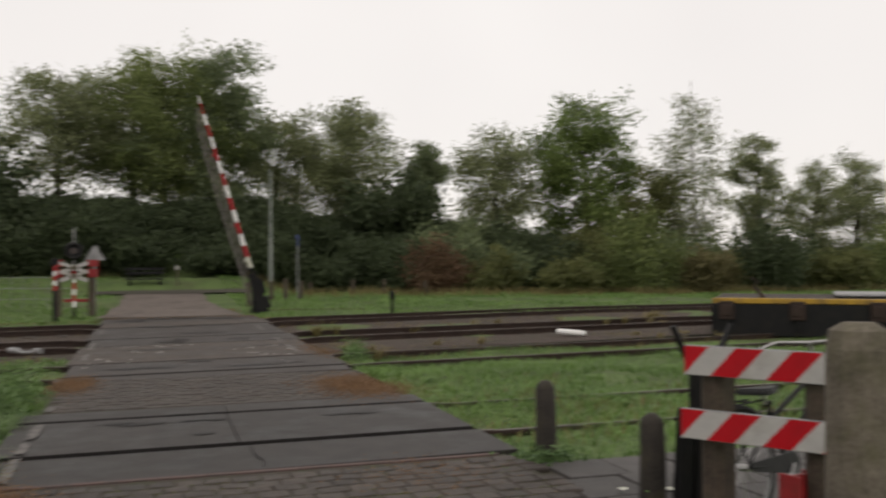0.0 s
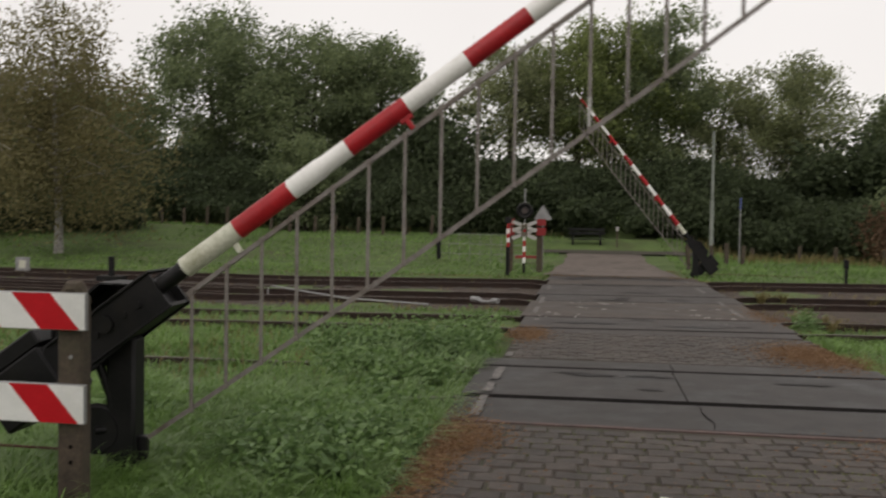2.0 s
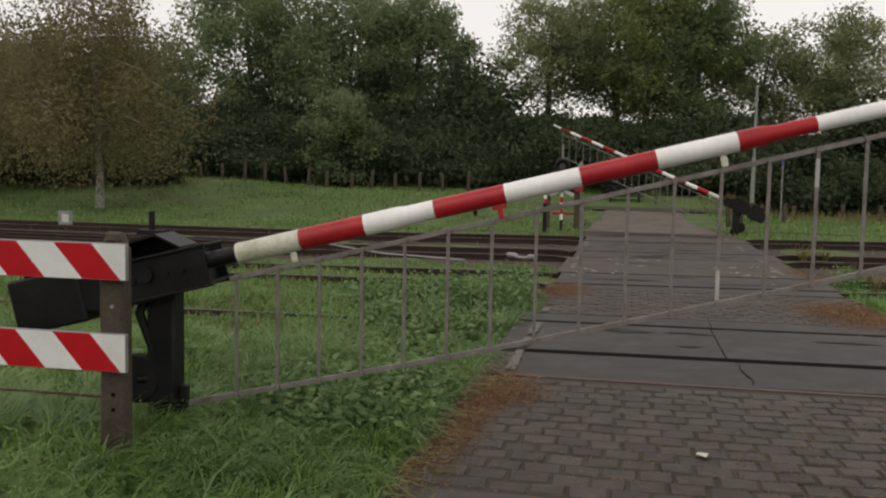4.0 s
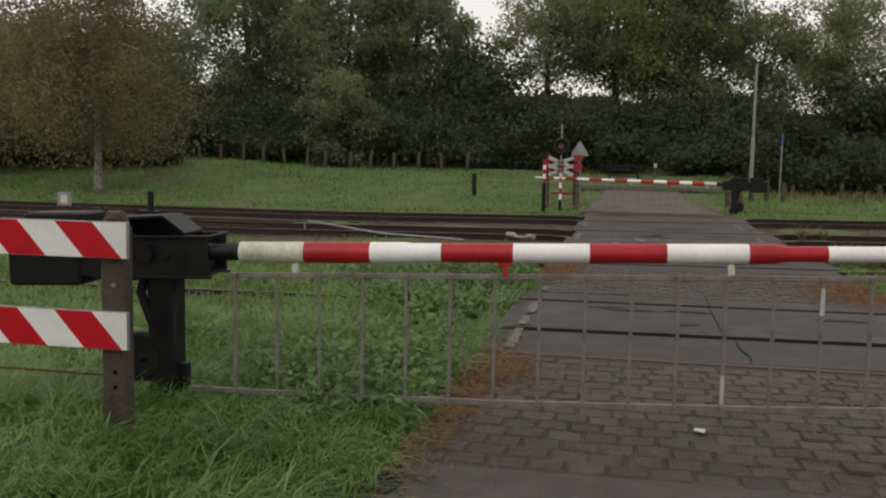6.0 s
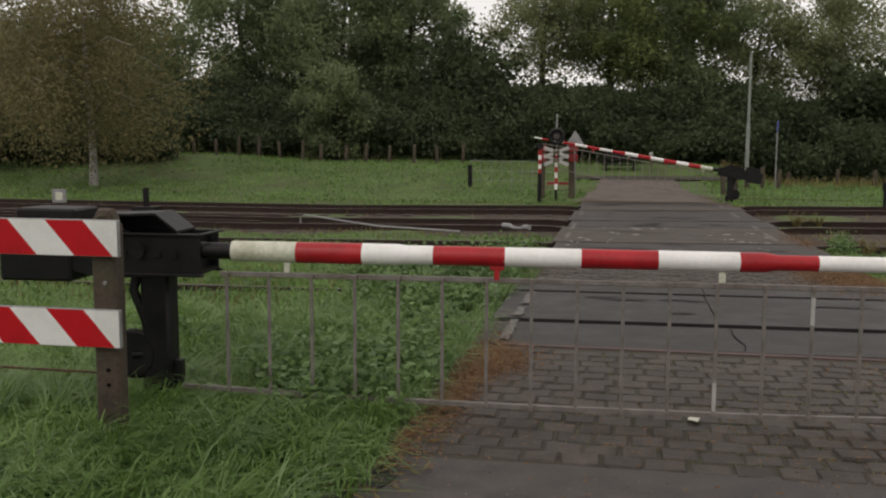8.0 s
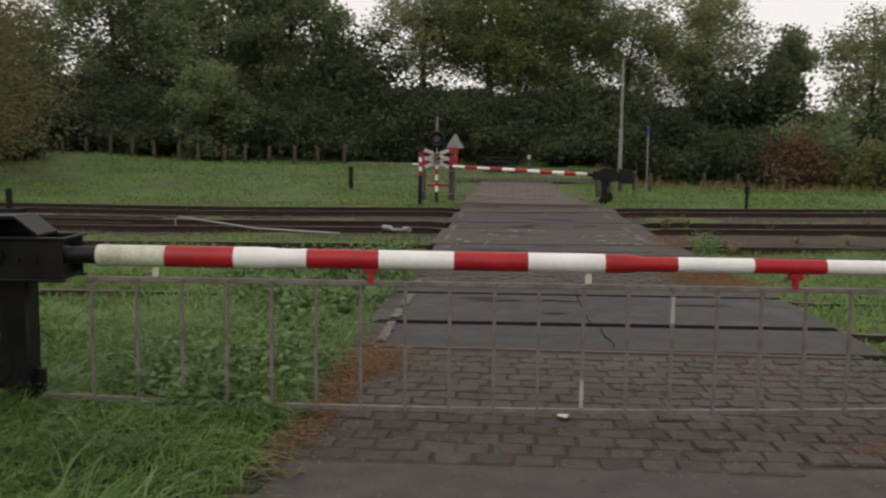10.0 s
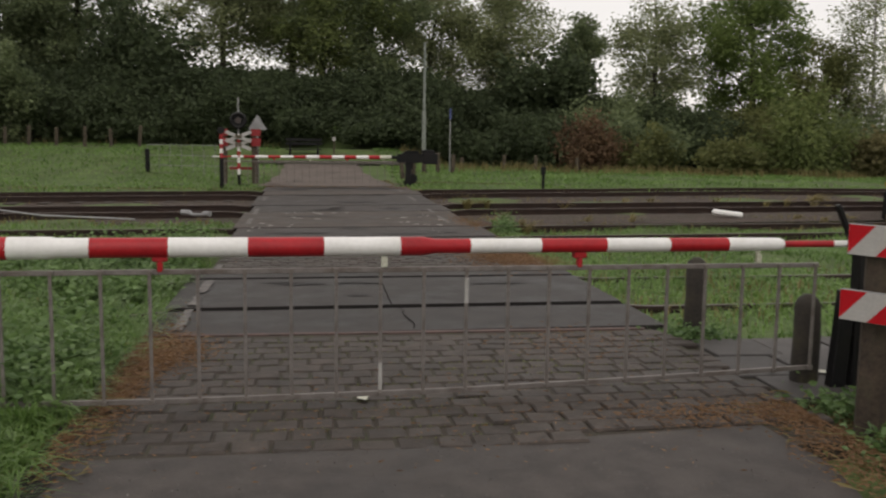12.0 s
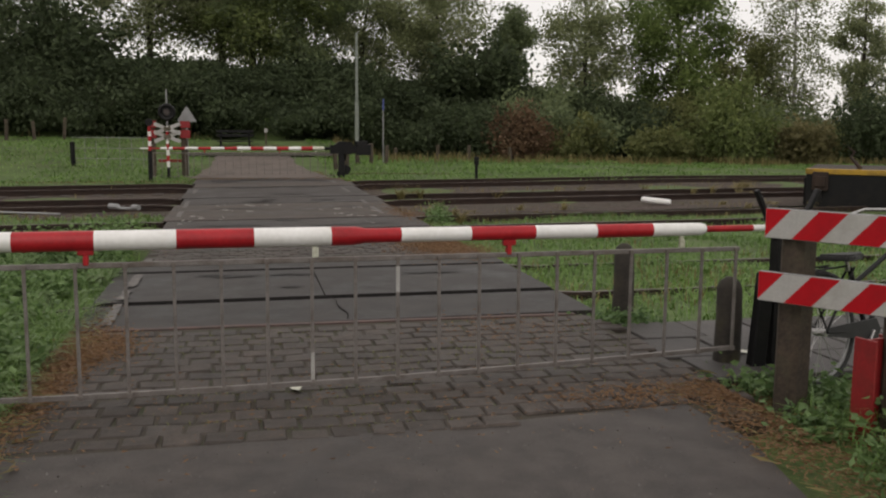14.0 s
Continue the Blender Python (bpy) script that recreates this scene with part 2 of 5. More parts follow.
L = dict(
    green=leaf_material("green_leaves", (0.082, 0.108, 0.058), (0.275, 0.33, 0.165), 0.5),
    pale=leaf_material("pale_willow_leaves", (0.111, 0.130, 0.065), (0.325, 0.358, 0.182), 0.5),
    bright=leaf_material("fresh_green_leaves", (0.065, 0.1, 0.03), (0.23, 0.3, 0.09), 0.42),
    autumn=leaf_material("autumn_birch_leaves", (0.105, 0.096, 0.045), (0.275, 0.245, 0.118), 0.5),
    midgreen=leaf_material("yellowing_green_leaves", (0.087, 0.115, 0.039), (0.266, 0.315, 0.115), 0.48),
    olive=leaf_material("olive_leaves", (0.075, 0.088, 0.033), (0.227, 0.240, 0.091), 0.45),
    russet=leaf_material("russet_leaves", (0.085, 0.055, 0.034), (0.23, 0.145, 0.085), 0.4),
    dark=leaf_material("dark_hedge_leaves", (0.034, 0.049, 0.024), (0.1, 0.13, 0.062), 0.42),
    grass=leaf_material("grass_blades", (0.05, 0.108, 0.019), (0.245, 0.395, 0.106), 0.34, 0.45),
    # paler than the other blades: sheen of wet grass put into the colour
    sheen=leaf_material("pale_sheen_grass_tips", (0.1, 0.165, 0.058), (0.32, 0.45, 0.19), 0.36, 0.55),
    drygrass=leaf_material("dry_grass", (0.12, 0.1, 0.04), (0.3, 0.25, 0.11), 0.35),
    weed=leaf_material("nettle_leaves", (0.05, 0.1, 0.032), (0.22, 0.335, 0.12), 0.34, 0.42),
    litter=leaf_material("brown_needles", (0.11, 0.06, 0.03), (0.29, 0.172, 0.09), 0.1),
)


# ---- mesh helpers ----
def mesh_ob(name, bm, mat, parent=None, label="", smooth=False):
    me = bpy.data.meshes.new(name)
    bm.to_mesh(me)
    bm.free()
    me.materials.append(mat)
    if smooth:
        me.polygons.foreach_set("use_smooth", [True] * len(me.polygons))
        me.set_sharp_from_angle(angle=radians(40))
    ob = new(name, me)
    if parent:
        ob.parent = parent
    if label:
        tagged(ob, label)
    return ob


def part(name, bm, mat, parent, label="", smooth=False):
    """One mesh object under a thing or a part."""
    return mesh_ob(name, bm, mat, parent, label, smooth)


def thing(name, label, category, m=None, group=""):
    ob = new(name)
    ob.empty_display_size = 0.2
    if m:
        ob.matrix_basis = m
    return tagged(ob, label, category, group)


def box(bm, x0, x1, y0, y1, z0, z1, bevel=0.0, m=None):
    vs = [bm.verts.new((x, y, z)) for x in (x0, x1) for y in (y0, y1) for z in (z0, z1)]
    fs = [bm.faces.new([vs[i] for i in q]) for q in ((0, 1, 3, 2), (4, 6, 7, 5), (0, 4, 5, 1), (2, 3, 7, 6), (0, 2, 6, 4), (1, 5, 7, 3))]
    if bevel:
        es = list({e for f in fs for e in f.edges})
        r = bmesh.ops.bevel(bm, geom=es, offset=bevel, segments=1, affect="EDGES")
        vs = list({v for f in r["faces"] for v in f.verts})
    if m is not None:
        bmesh.ops.transform(bm, matrix=m, verts=vs)
    return bm


def boxes(*rows, bevel=0.0):
    bm = bmesh.new()
    for r in rows:
        box(bm, *r, bevel=bevel)
    return bm


def tube(bm, path, radii, n=10, cap=True):
    """A round tube along points, with a radius at each."""
    rings = []
    pts = [Vector(p) for p in path]
    for i, p in enumerate(pts):
        d = (pts[min(i + 1, len(pts) - 1)] - pts[max(i - 1, 0)]).normalized()
        a = d.orthogonal().normalized() if abs(d.z) > 0.9 else d.cross(Vector((0, 0, 1))).normalized()
        b = d.cross(a)
        r = radii[i] if isinstance(radii, (list, tuple)) else radii
        rings.append([bm.verts.new(p + (a * math.cos(k * 2 * math.pi / n) + b * math.sin(k * 2 * math.pi / n)) * r) for k in range(n)])
    for q0, q1 in zip(rings, rings[1:]):
        for k in range(n):
            bm.faces.new((q0[k], q0[(k + 1) % n], q1[(k + 1) % n], q1[k]))
    if cap:
        bm.faces.new(rings[0][::-1])
        bm.faces.new(rings[-1])
    return bm


def ring(bm, centre, axis, big, small, n=28, k=8):
    """A torus about an axis."""
    axis = Vector(axis).normalized()
    a = axis.orthogonal().normalized()
    b = axis.cross(a)
    rows = []
    for i in range(n):
        t = i * 2 * math.pi / n
        d = a * math.cos(t) + b * math.sin(t)
        rows.append([bm.verts.new(Vector(centre) + d * (big + small * math.cos(j * 2 * math.pi / k)) + axis * small * math.sin(j * 2 * math.pi / k)) for j in range(k)])
    for i in range(n):
        for j in range(k):
            bm.faces.new((rows[i][j], rows[(i + 1) % n][j], rows[(i + 1) % n][(j + 1) % k], rows[i][(j + 1) % k]))
    return bm


def prism(bm, outline, y0, y1):
    """A plate with an (x, z) outline between two depths."""
    a = [bm.verts.new((x, y0, z)) for x, z in outline]
    b = [bm.verts.new((x, y1, z)) for x, z in outline]
    bm.faces.new(a)
    bm.faces.new(b[::-1])
    for i in range(len(a)):
        j = (i + 1) % len(a)
        bm.faces.new((a[j], a[i], b[i], b[j]))
    return bm


def from_arrays(name, verts, faces, mat, parent=None):
    me = bpy.data.meshes.new(name)
    me.from_pydata(np.asarray(verts).tolist(), [], np.asarray(faces).tolist())
    me.materials.append(mat)
    ob = new(name, me)
    if parent:
        ob.parent = parent
    return ob


def leaf_cloud(name, centres, size, mat, rng, parent=None, flat=0.0, long=1.6):
    """Small folded leaves, one island each, at random turns."""
    n = len(centres)
    d = rng.normal(size=(n, 3))
    d[:, 2] *= 1 - flat
    d /= np.linalg.norm(d, axis=1, keepdims=True)
    u = rng.normal(size=(n, 3))
    side = np.cross(d, u)
    side /= np.linalg.norm(side, axis=1, keepdims=True) + 1e-9
    up = np.cross(side, d)
    s = (size * rng.uniform(0.6, 1.4, n))[:, None]
    tip, base = centres + d * s * long * 0.5, centres - d * s * long * 0.5
    left, right = centres + side * s * 0.5 + up * s * 0.15, centres - side * s * 0.5 + up * s * 0.15
    v = np.stack([base, right, tip, left], axis=1).reshape(-1, 3)
    i = np.arange(n)[:, None] * 4
    f = np.concatenate([i + [0, 1, 2], i + [0, 2, 3]], axis=1).reshape(-1, 3)
    return from_arrays(name, v, f, mat, parent)


def blade_field(name, xy, z, length, width, mat, rng, parent=None, lean=0.5):
    """Bent grass blades that stand on the ground."""
    n = len(xy)
    base = np.column_stack([xy, z])
    t = rng.uniform(0, 2 * np.pi, n)
    h = length * rng.uniform(0.5, 1.3, n)
    out = np.column_stack([np.cos(t), np.sin(t), np.zeros(n)])
    side = np.column_stack([-np.sin(t), np.cos(t), np.zeros(n)]) * (width * rng.uniform(0.7, 1.3, n))[:, None]
    k = (lean * rng.uniform(0.2, 1.4, n) * h)[:, None]
    mid = base + out * k * 0.35 + np.column_stack([np.zeros(n), np.zeros(n), h * 0.62])
    tip = base + out * k * 1.2 + np.column_stack([np.zeros(n), np.zeros(n), h * 0.95 - 0.3 * k[:, 0]])
    v = np.stack([base - side, base + side, mid + side * 0.8, mid - side * 0.8, tip], axis=1).reshape(-1, 3)
    i = np.arange(n)[:, None] * 5
    f = np.concatenate([i + [0, 1, 2], i + [0, 2, 3], i + [3, 2, 4]], axis=1).reshape(-1, 3)
    return from_arrays(name, v, f, mat, parent)


# ---- ground: one sheet, flat round the tracks, rising behind them ----
ROAD0, ROAD1 = 0.05, 3.98
TRACKS = (8.2, 13.6, 18.2, 23.0)
SKEW = (0.03, 0.09, 0.13, 0.19)
GAUGE = 1.56


def ease(k):
    k = min(1.0, max(0.0, k))
    return k * k * (3 - 2 * k)


def ground_z(x, y):
    z = -0.13 if 16.4 < y < 25.6 else -0.1
    # the meadow climbs on one side, stays nearly level on the other
    west, east = ease((-1.0 - x) / 4), ease((x - 4.6) / 3)
    if y > 26:
        climb = 0.95 * ease((y - 26) / 13) + 0.28 * ease((-10 - x) / 8) * ease((y - 32) / 6)
        middle = 0.36 * ease((y - 26.5) / 9) + 0.55 * ease((y - 36.4) / 2.6)
        level = 0.15 * ease((y - 27) / 10) - 0.012 * max(0.0, min(14.0, x - 10)) * ease((y - 30) / 8)
        z += west * climb + east * level + (1 - west - east) * middle
    top = 3.6 if x < 14 else max(1.6, 3.6 - (x - 14) * 0.14)
    if y > 40.5:
        z += (top - 0.8) * ease((y - 40.5) / 6.5)
    inside = 0 if ROAD0 - 0.15 < x < ROAD1 + 0.1 else 1
    if inside and y < 26:
        z += 0.05 * math.sin(x * 1.3 + y * 0.7) * math.sin(y * 1.1 - x * 0.4)
    elif inside and y < 40:
        z += 0.035 * math.sin(x * 0.7 + y * 0.5) * math.sin(y * 0.9 - x * 0.3)
    return z


def build_ground():
    xs = sorted(set([-900, -400, -200, -120, -80] + [i * 1.0 for i in range(-60, 61)] + [ROAD0 - 0.16, ROAD0 + 0.1, ROAD1 - 0.1, ROAD1 + 0.11] + [80, 120, 200, 400, 900]))
    ys = sorted(set([-900, -300, -100, -40] + [i * 1.0 for i in range(-20, 60)] + [70, 90, 130, 200, 400, 900]))
    v = [(x, y, ground_z(x, y)) for y in ys for x in xs]
    w = len(xs)
    f = [(j * w + i, j * w + i + 1, (j + 1) * w + i + 1, (j + 1) * w + i) for j in range(len(ys) - 1) for i in range(w - 1)]
    tagged(from_arrays("ground", v, f, M["soil"]), "grassy earth on both sides of the railway", kind="structure")


def road_z(y):
    return 0.3 * ease((y - 26.5) / 9)


def slab_piece(name, x0, x1, y0, y1, mat, parent, z=0.0, thick=0.14, k0=0.0, k1=0.0):
    """A flat slab; its two long edges lean by k0 and k1 with the rails."""
    bm = boxes((x0, x1, y0, y1, z - thick, z), bevel=0.006)
    for v in bm.verts:
        v.co.y += (k0 if v.co.y < (y0 + y1) / 2 else k1) * (v.co.x - 2)
    return part(name, bm, mat, parent)


def build_road():
    road = tagged(new("road"), "dark asphalt road over a railway crossing", kind="structure")
    # near carriageway, with slightly flared edges
    bm = bmesh.new()
    near = [(-1.2, -12), (5.0, -12), (3.55, 3.2), (3.72, 4.0), (3.68, 4.62), (2.2, 4.47), (0.9, 4.42), (-0.1, 4.4), (0.0, 3.8), (-0.35, 3.0)]
    top = [bm.verts.new((x, y, -0.004)) for x, y in near]
    low = [bm.verts.new((x, y, -0.16)) for x, y in near]
    bm.faces.new(top)
    for i in range(len(near)):
        j = (i + 1) % len(near)
        bm.faces.new((top[j], top[i], low[i], low[j]))
    part("near_carriageway", bm, M["asphalt"], road)
    g = 0.088
    a0, a1 = TRACKS[0], TRACKS[0] + GAUGE + 0.14
    for y0, y1, z, seam in ((7.16, a0 - g, 0.0, 2.04), (a0 + g, a1 - 0.042, -0.003, 1.98), (a1 + 0.042, 10.42, 0.002, 2.0)):
        for x0, x1 in ((ROAD0 - 0.06, ROAD1 + 0.18),) if y0 < 8 else ((ROAD0 - 0.06, seam - 0.004), (seam + 0.004, ROAD1 + 0.18)):
            slab_piece("slab", x0, x1, y0, y1, M["slab"], road, z, 0.14, 0.03, 0.03)
    # near-black strips lie almost flush with the slabs along each rail
    for y, w, k in ((TRACKS[0], 0.085, 0.03), (a1, 0.04, 0.03)):
        slab_piece("flangeway", ROAD0 - 0.04, ROAD1 + 0.16, y - w, y + w, M["gap"], road, -0.0015, 0.05, k, k)
    for y, k in zip(TRACKS[1:], SKEW[1:]):
        slab_piece("flangeway", ROAD0, ROAD1, y - 0.063, y + 0.063, M["gap"], road, -0.001, 0.05, k, k)
        slab_piece("flangeway", ROAD0, ROAD1, y + GAUGE - 0.048, y + GAUGE + 0.048, M["gap"], road, -0.001, 0.05, k, k)
    # shallow wet dips in the wheel tracks
    rng = random.Random(12)
    for x, y, w, d in ((-0.08, 3.7, 0.1, 0.34), (0.06, 4.15, 0.1, 0.2), (1.15, 9.45, 0.3, 0.1), (0.95, 9.55, 0.2, 0.07), (1.75, 9.5, 0.26, 0.06), (1.7, 8.75, 0.14, 0.06), (3.2, 9.4, 0.35, 0.07), (1.1, 14.2, 0.5, 0.14), (1.95, 14.9, 0.22, 0.1), (2.7, 14.1, 0.55, 0.09), (3.3, 14.3, 0.3, 0.08), (1.6, 18.5, 0.4, 0.18), (1.75, 19.0, 0.2, 0.12), (2.9, 18.9, 0.3, 0.1), (1.4, 22.7, 0.8, 0.22), (2.7, 22.9, 0.6, 0.18), (0.8, 24.9, 0.5, 0.2), (1.5, 25.7, 1.2, 0.24), (3.0, 25.5, 0.6, 0.2), (2.2, 20.6, 0.6, 0.2), (1.2, 17.0, 0.5, 0.14), (3.4, 17.2, 0.4, 0.12)):
        bm = bmesh.new()
        pts = [bm.verts.new((x + w * math.cos(a) * rng.uniform(0.45, 1.15), y + d * math.sin(a) * rng.uniform(0.3, 1.2), 0.0045 if y < 11 else 0.0095)) for a in [j * math.pi / 16 for j in range(32)]]
        bm.faces.new(pts)
        part("wet_patch", bm, M["wet"], road, "dark wet patch")
    # ragged crack at the slab joint
    rng = random.Random(8)
    bm = bmesh.new()
    y, x, last = 7.2, 2.06, None
    while y < 8.14:
        w = rng.uniform(0.003, 0.009)
        pair = (bm.verts.new((x - w, y, 0.0045)), bm.verts.new((x + w, y, 0.0045)))
        if last:
            bm.faces.new((last[0], last[1], pair[1], pair[0]))
        last = pair
        y += 0.11
        x += rng.uniform(-0.03, 0.022)
    part("crack", bm, M["gap"], road)
    # asphalt strips between the farther rails
    edges = [(13.05, 0.05, 0.0)]
    for y, k in zip(TRACKS[1:], SKEW[1:]):
        edges += [(y, k, 0.065), (y + GAUGE, k, 0.05)]
    edges.append((26.6, 0.05, 0.0))
    for i, ((y0, k0, g0), (y1, k1, g1)) in enumerate(zip(edges, edges[1:])):
        slab_piece("strip", ROAD0 + (0.05 if i % 2 else -0.03), ROAD1 + (0.1 if i % 2 else 0.02), y0 + g0, y1 - g1, M["asphalt_brown"] if i in (2, 5) else M["asphalt_old"], road, 0.003 * (i % 3), 0.14, k0, k1)
    part("groove_bed", boxes((ROAD0 + 0.02, ROAD1 - 0.02, 7.2, 10.4, -0.13, -0.055), (ROAD0 + 0.02, ROAD1 - 0.02, 13.1, 26.5, -0.13, -0.05)), M["gap"], road)
    # pale rising road beyond the tracks, which bends away to the side
    rows = [26.56, 27.5, 28.5, 29.5, 30.5, 31.5, 32.5, 33.5, 34.5, 36, 36.8]
    v, f = [], []
    for i, y in enumerate(rows):
        inset = min(1.0, (y - 26.5) / 5) * 0.45
        wob = 0.07 * math.sin(y * 2.3)
        for x in (-0.15 + inset + wob, 1.2, 2.3, 3.75 - inset * 1.6 + wob * 0.7):
            v.append((x, y, road_z(y) + 0.012))
    for i in range(len(rows) - 1):
        for j in range(3):
            f.append((i * 4 + j, i * 4 + j + 1, i * 4 + j + 5, i * 4 + j + 4))
    from_arrays("far_carriageway", v, f, M["concrete_road"], road)
    # dark earth path across its far end
    v, f = [], []
    for i in range(13):
        x = -0.9 + i * 0.5
        for y in (35.6, 37.2):
            v.append((x, y + 0.25 * math.sin(i * 0.9), max(ground_z(x, y), road_z(y)) + 0.022))
    for i in range(12):
        f.append((2 * i, 2 * i + 2, 2 * i + 3, 2 * i + 1))
    from_arrays("earth_path", v, f, M["joint"], road)
    # red border course and the beds under the setts
    part("red_border", boxes((ROAD0 + 0.1, ROAD1 - 0.05, 7.07, 7.13, -0.1, 0.004)), M["redbrick"], road)
    part("sett_bed", boxes((ROAD0 - 0.1, ROAD1 + 0.02, 4.3, 7.1, -0.13, -0.009), (ROAD0 + 0.1, ROAD1 - 0.05, 10.42, 13.1, -0.13, -0.009)), M["joint"], road)
    # worn edge lines
    rng = random.Random(5)
    for x, stretches in ((0.22, ((7.25, 8.1), (8.3, 8.75), (8.95, 9.7), (10.5, 10.8), (12.3, 13.0), (15.6, 16.6), (17.4, 18.7), (20.8, 22.0))), (3.62, ((15.8, 17.2), (17.9, 18.8), (20.9, 22.4), (24.2, 25.0)))):
        for y0, y1 in stretches:
            bm = bmesh.new()
            n = 7
            pts = []
            for k in range(n):
                y = y0 + (y1 - y0) * k / (n - 1)
                pts.append((bm.verts.new((x - 0.04 + rng.uniform(-0.012, 0.012), y, 0.0105)), bm.verts.new((x + 0.04 + rng.uniform(-0.012, 0.012), y, 0.0105))))
            for p, q in zip(pts, pts[1:]):
                bm.faces.new((p[0], p[1], q[1], q[0]))
            part("edge_line", bm, M["roadpaint"], road, "worn white edge line")
    for k in range(34):
        x, y = rng.choice(((rng.uniform(0.3, 1.0), rng.uniform(14, 18)), (rng.uniform(2.8, 3.6), rng.uniform(14.2, 17.5)), (rng.uniform(0.6, 2.8), rng.uniform(16, 18))))
        bm = bmesh.new()
        w, d = rng.uniform(0.02, 0.08), rng.uniform(0.03, 0.09)
        ring_pts = [bm.verts.new((x + w * math.cos(a) * rng.uniform(0.6, 1.2), y + d * math.sin(a) * rng.uniform(0.6, 1.2), 0.0115)) for a in [j * math.pi / 4 for j in range(8)]]
        bm.faces.new(ring_pts)
        part("paint_fleck", bm, M["fleck"], road)
    return road


def rail_profile():
    return [(-0.065, -0.15), (0.065, -0.15), (0.065, -0.138), (0.012, -0.12), (0.012, -0.045), (0.035, -0.036), (0.035, -0.004), (0.028, 0.0), (-0.028, 0.0), (-0.035, -0.004), (-0.035, -0.036), (-0.012, -0.045), (-0.012, -0.12), (-0.065, -0.138)]


def build_tracks():
    lengths = (-70, -45, -30, -20, -12, -6, -0.3, 0.02, 4.03, 4.4, 10, 14, 18, 30, 50, 80)

    def drift(i, x):
        # the farther tracks swing gently away to the left
        near = min(12.0, max(-8.0, x - 2))
        return SKEW[i] * near + 0.02 * max(0.0, -6.0 - x)

    for i, y in enumerate(TRACKS):
        track = thing("railway_track", ("rusty rails sunk in grass", "rusty rails half overgrown with grass", "rusty rails on brown ballast", "rusty rails on brown ballast below the meadow")[i], "railway track", group="parallel tracks")
        for k in (0, 1):
            bm = bmesh.new()
            prof = rail_profile()
            rows = []
            for x in lengths:
                o = drift(i, x) + y + k * (GAUGE if i else GAUGE + 0.14)
                drop = -0.014 if -0.05 < x < 4.05 else 0.02 if i > 1 else 0.0 if i else -0.04
                rows.append([bm.verts.new((x, o + py, pz + drop)) for py, pz in prof])
            for p, q in zip(rows, rows[1:]):
                for j in range(len(prof)):
                    bm.faces.new((p[j], p[(j + 1) % len(prof)], q[(j + 1) % len(prof)], q[j]))
            r = part("rail", bm, M["rail"], track)
            r.data.materials.append(M["railtop"])
            for p in r.data.polygons:
                if p.index % len(prof) == 7:
                    p.material_index = 1
        if i > 0:
            sl = bpy.data.meshes.new("sleeper")
            b = boxes((-0.12, 0.12, -0.5, GAUGE + 0.5, -0.2, -0.1), bevel=0.01)
            b.to_mesh(sl)
            b.free()
            sl.materials.append(M["sleeper"])
            for k in range(-28, 40):
                x = k * 0.65
                if -0.6 < x < 4.6:
                    continue
                o = new("sleeper", sl)
                o.parent = track
                o.location = (x, y + drift(i, x), 0.002 if i > 1 else -0.03)
    # extra closure rail of the turnout on the left
    t = thing("turnout_rails", "rusty diverging rails of a turnout", "railway track")
    for y0, y1 in ((20.2, 22.6), (18.7, 20.8)):
        bm = bmesh.new()
        rows = []
        for s in range(9):
            x = -6 - s * 3.2
            k = s / 8
            rows.append([bm.verts.new((x, y0 + (y1 - y0) * k * k + drift(2, x) + py, pz + 0.028)) for py, pz in rail_profile()])
        for p, q in zip(rows, rows[1:]):
            for j in range(len(p)):
                bm.faces.new((p[j], p[(j + 1) % len(p)], q[(j + 1) % len(p)], q[j]))
        part("rail", bm, M["rail"], t)
    # ballast beds
    bal = tagged(new("ballast_bed"), "brown ballast under the farther tracks", kind="structure")
    for x0, x1 in ((-70, ROAD0 - 0.1), (ROAD1 + 0.2, 80)):
        xs = [x0 + (x1 - x0) * k / 40 for k in range(41)]
        ys = [16.7 if x1 < 1 else 15.6, 17.4, 18.2, 19.8, 20.7, 21.9, 22.8, 24.4, 25.2, 26.0]
        zs = [-0.14 if x1 < 1 else -0.06, -0.115 if x1 < 1 else -0.07, -0.11, -0.11, -0.12, -0.12, -0.11, -0.105, -0.09, -0.14]
        rng = random.Random(3)
        v = [(x, y + drift(2, x), z + rng.uniform(-0.015, 0.015)) for x in xs for y, z in zip(ys, zs)]
        n = len(ys)
        f = [(i * n + j, (i + 1) * n + j, (i + 1) * n + j + 1, i * n + j + 1) for i in range(40) for j in range(n - 1)]
        from_arrays("ballast", v, f, M["ballast"], bal)


# ---- lifting barrier ----
BOOM_Z, BAR_START, BAR_STEP, RAIL_DROP, BAR_LEN = 0.932, 0.405, 0.2485, 0.13, 0.715
BAR_COUNT = 23
PIVOT = -0.097


def sag(d):
    """How far the mesh's bottom rail stands above its lowest run, at a distance along the boom."""
    return 0.05 * (max(0.0, 2.2 - d) / 2.2) ** 1.5 + 0.06 * (max(0.0, d - 3.4) / 2.5) ** 1.3

STRIPES = (0.441, 0.817, 1.196, 1.597, 1.995, 2.41, 2.821, 3.247, 3.653, 4.076, 4.481, 4.882, 5.266, 5.644, 5.993, 6.25)


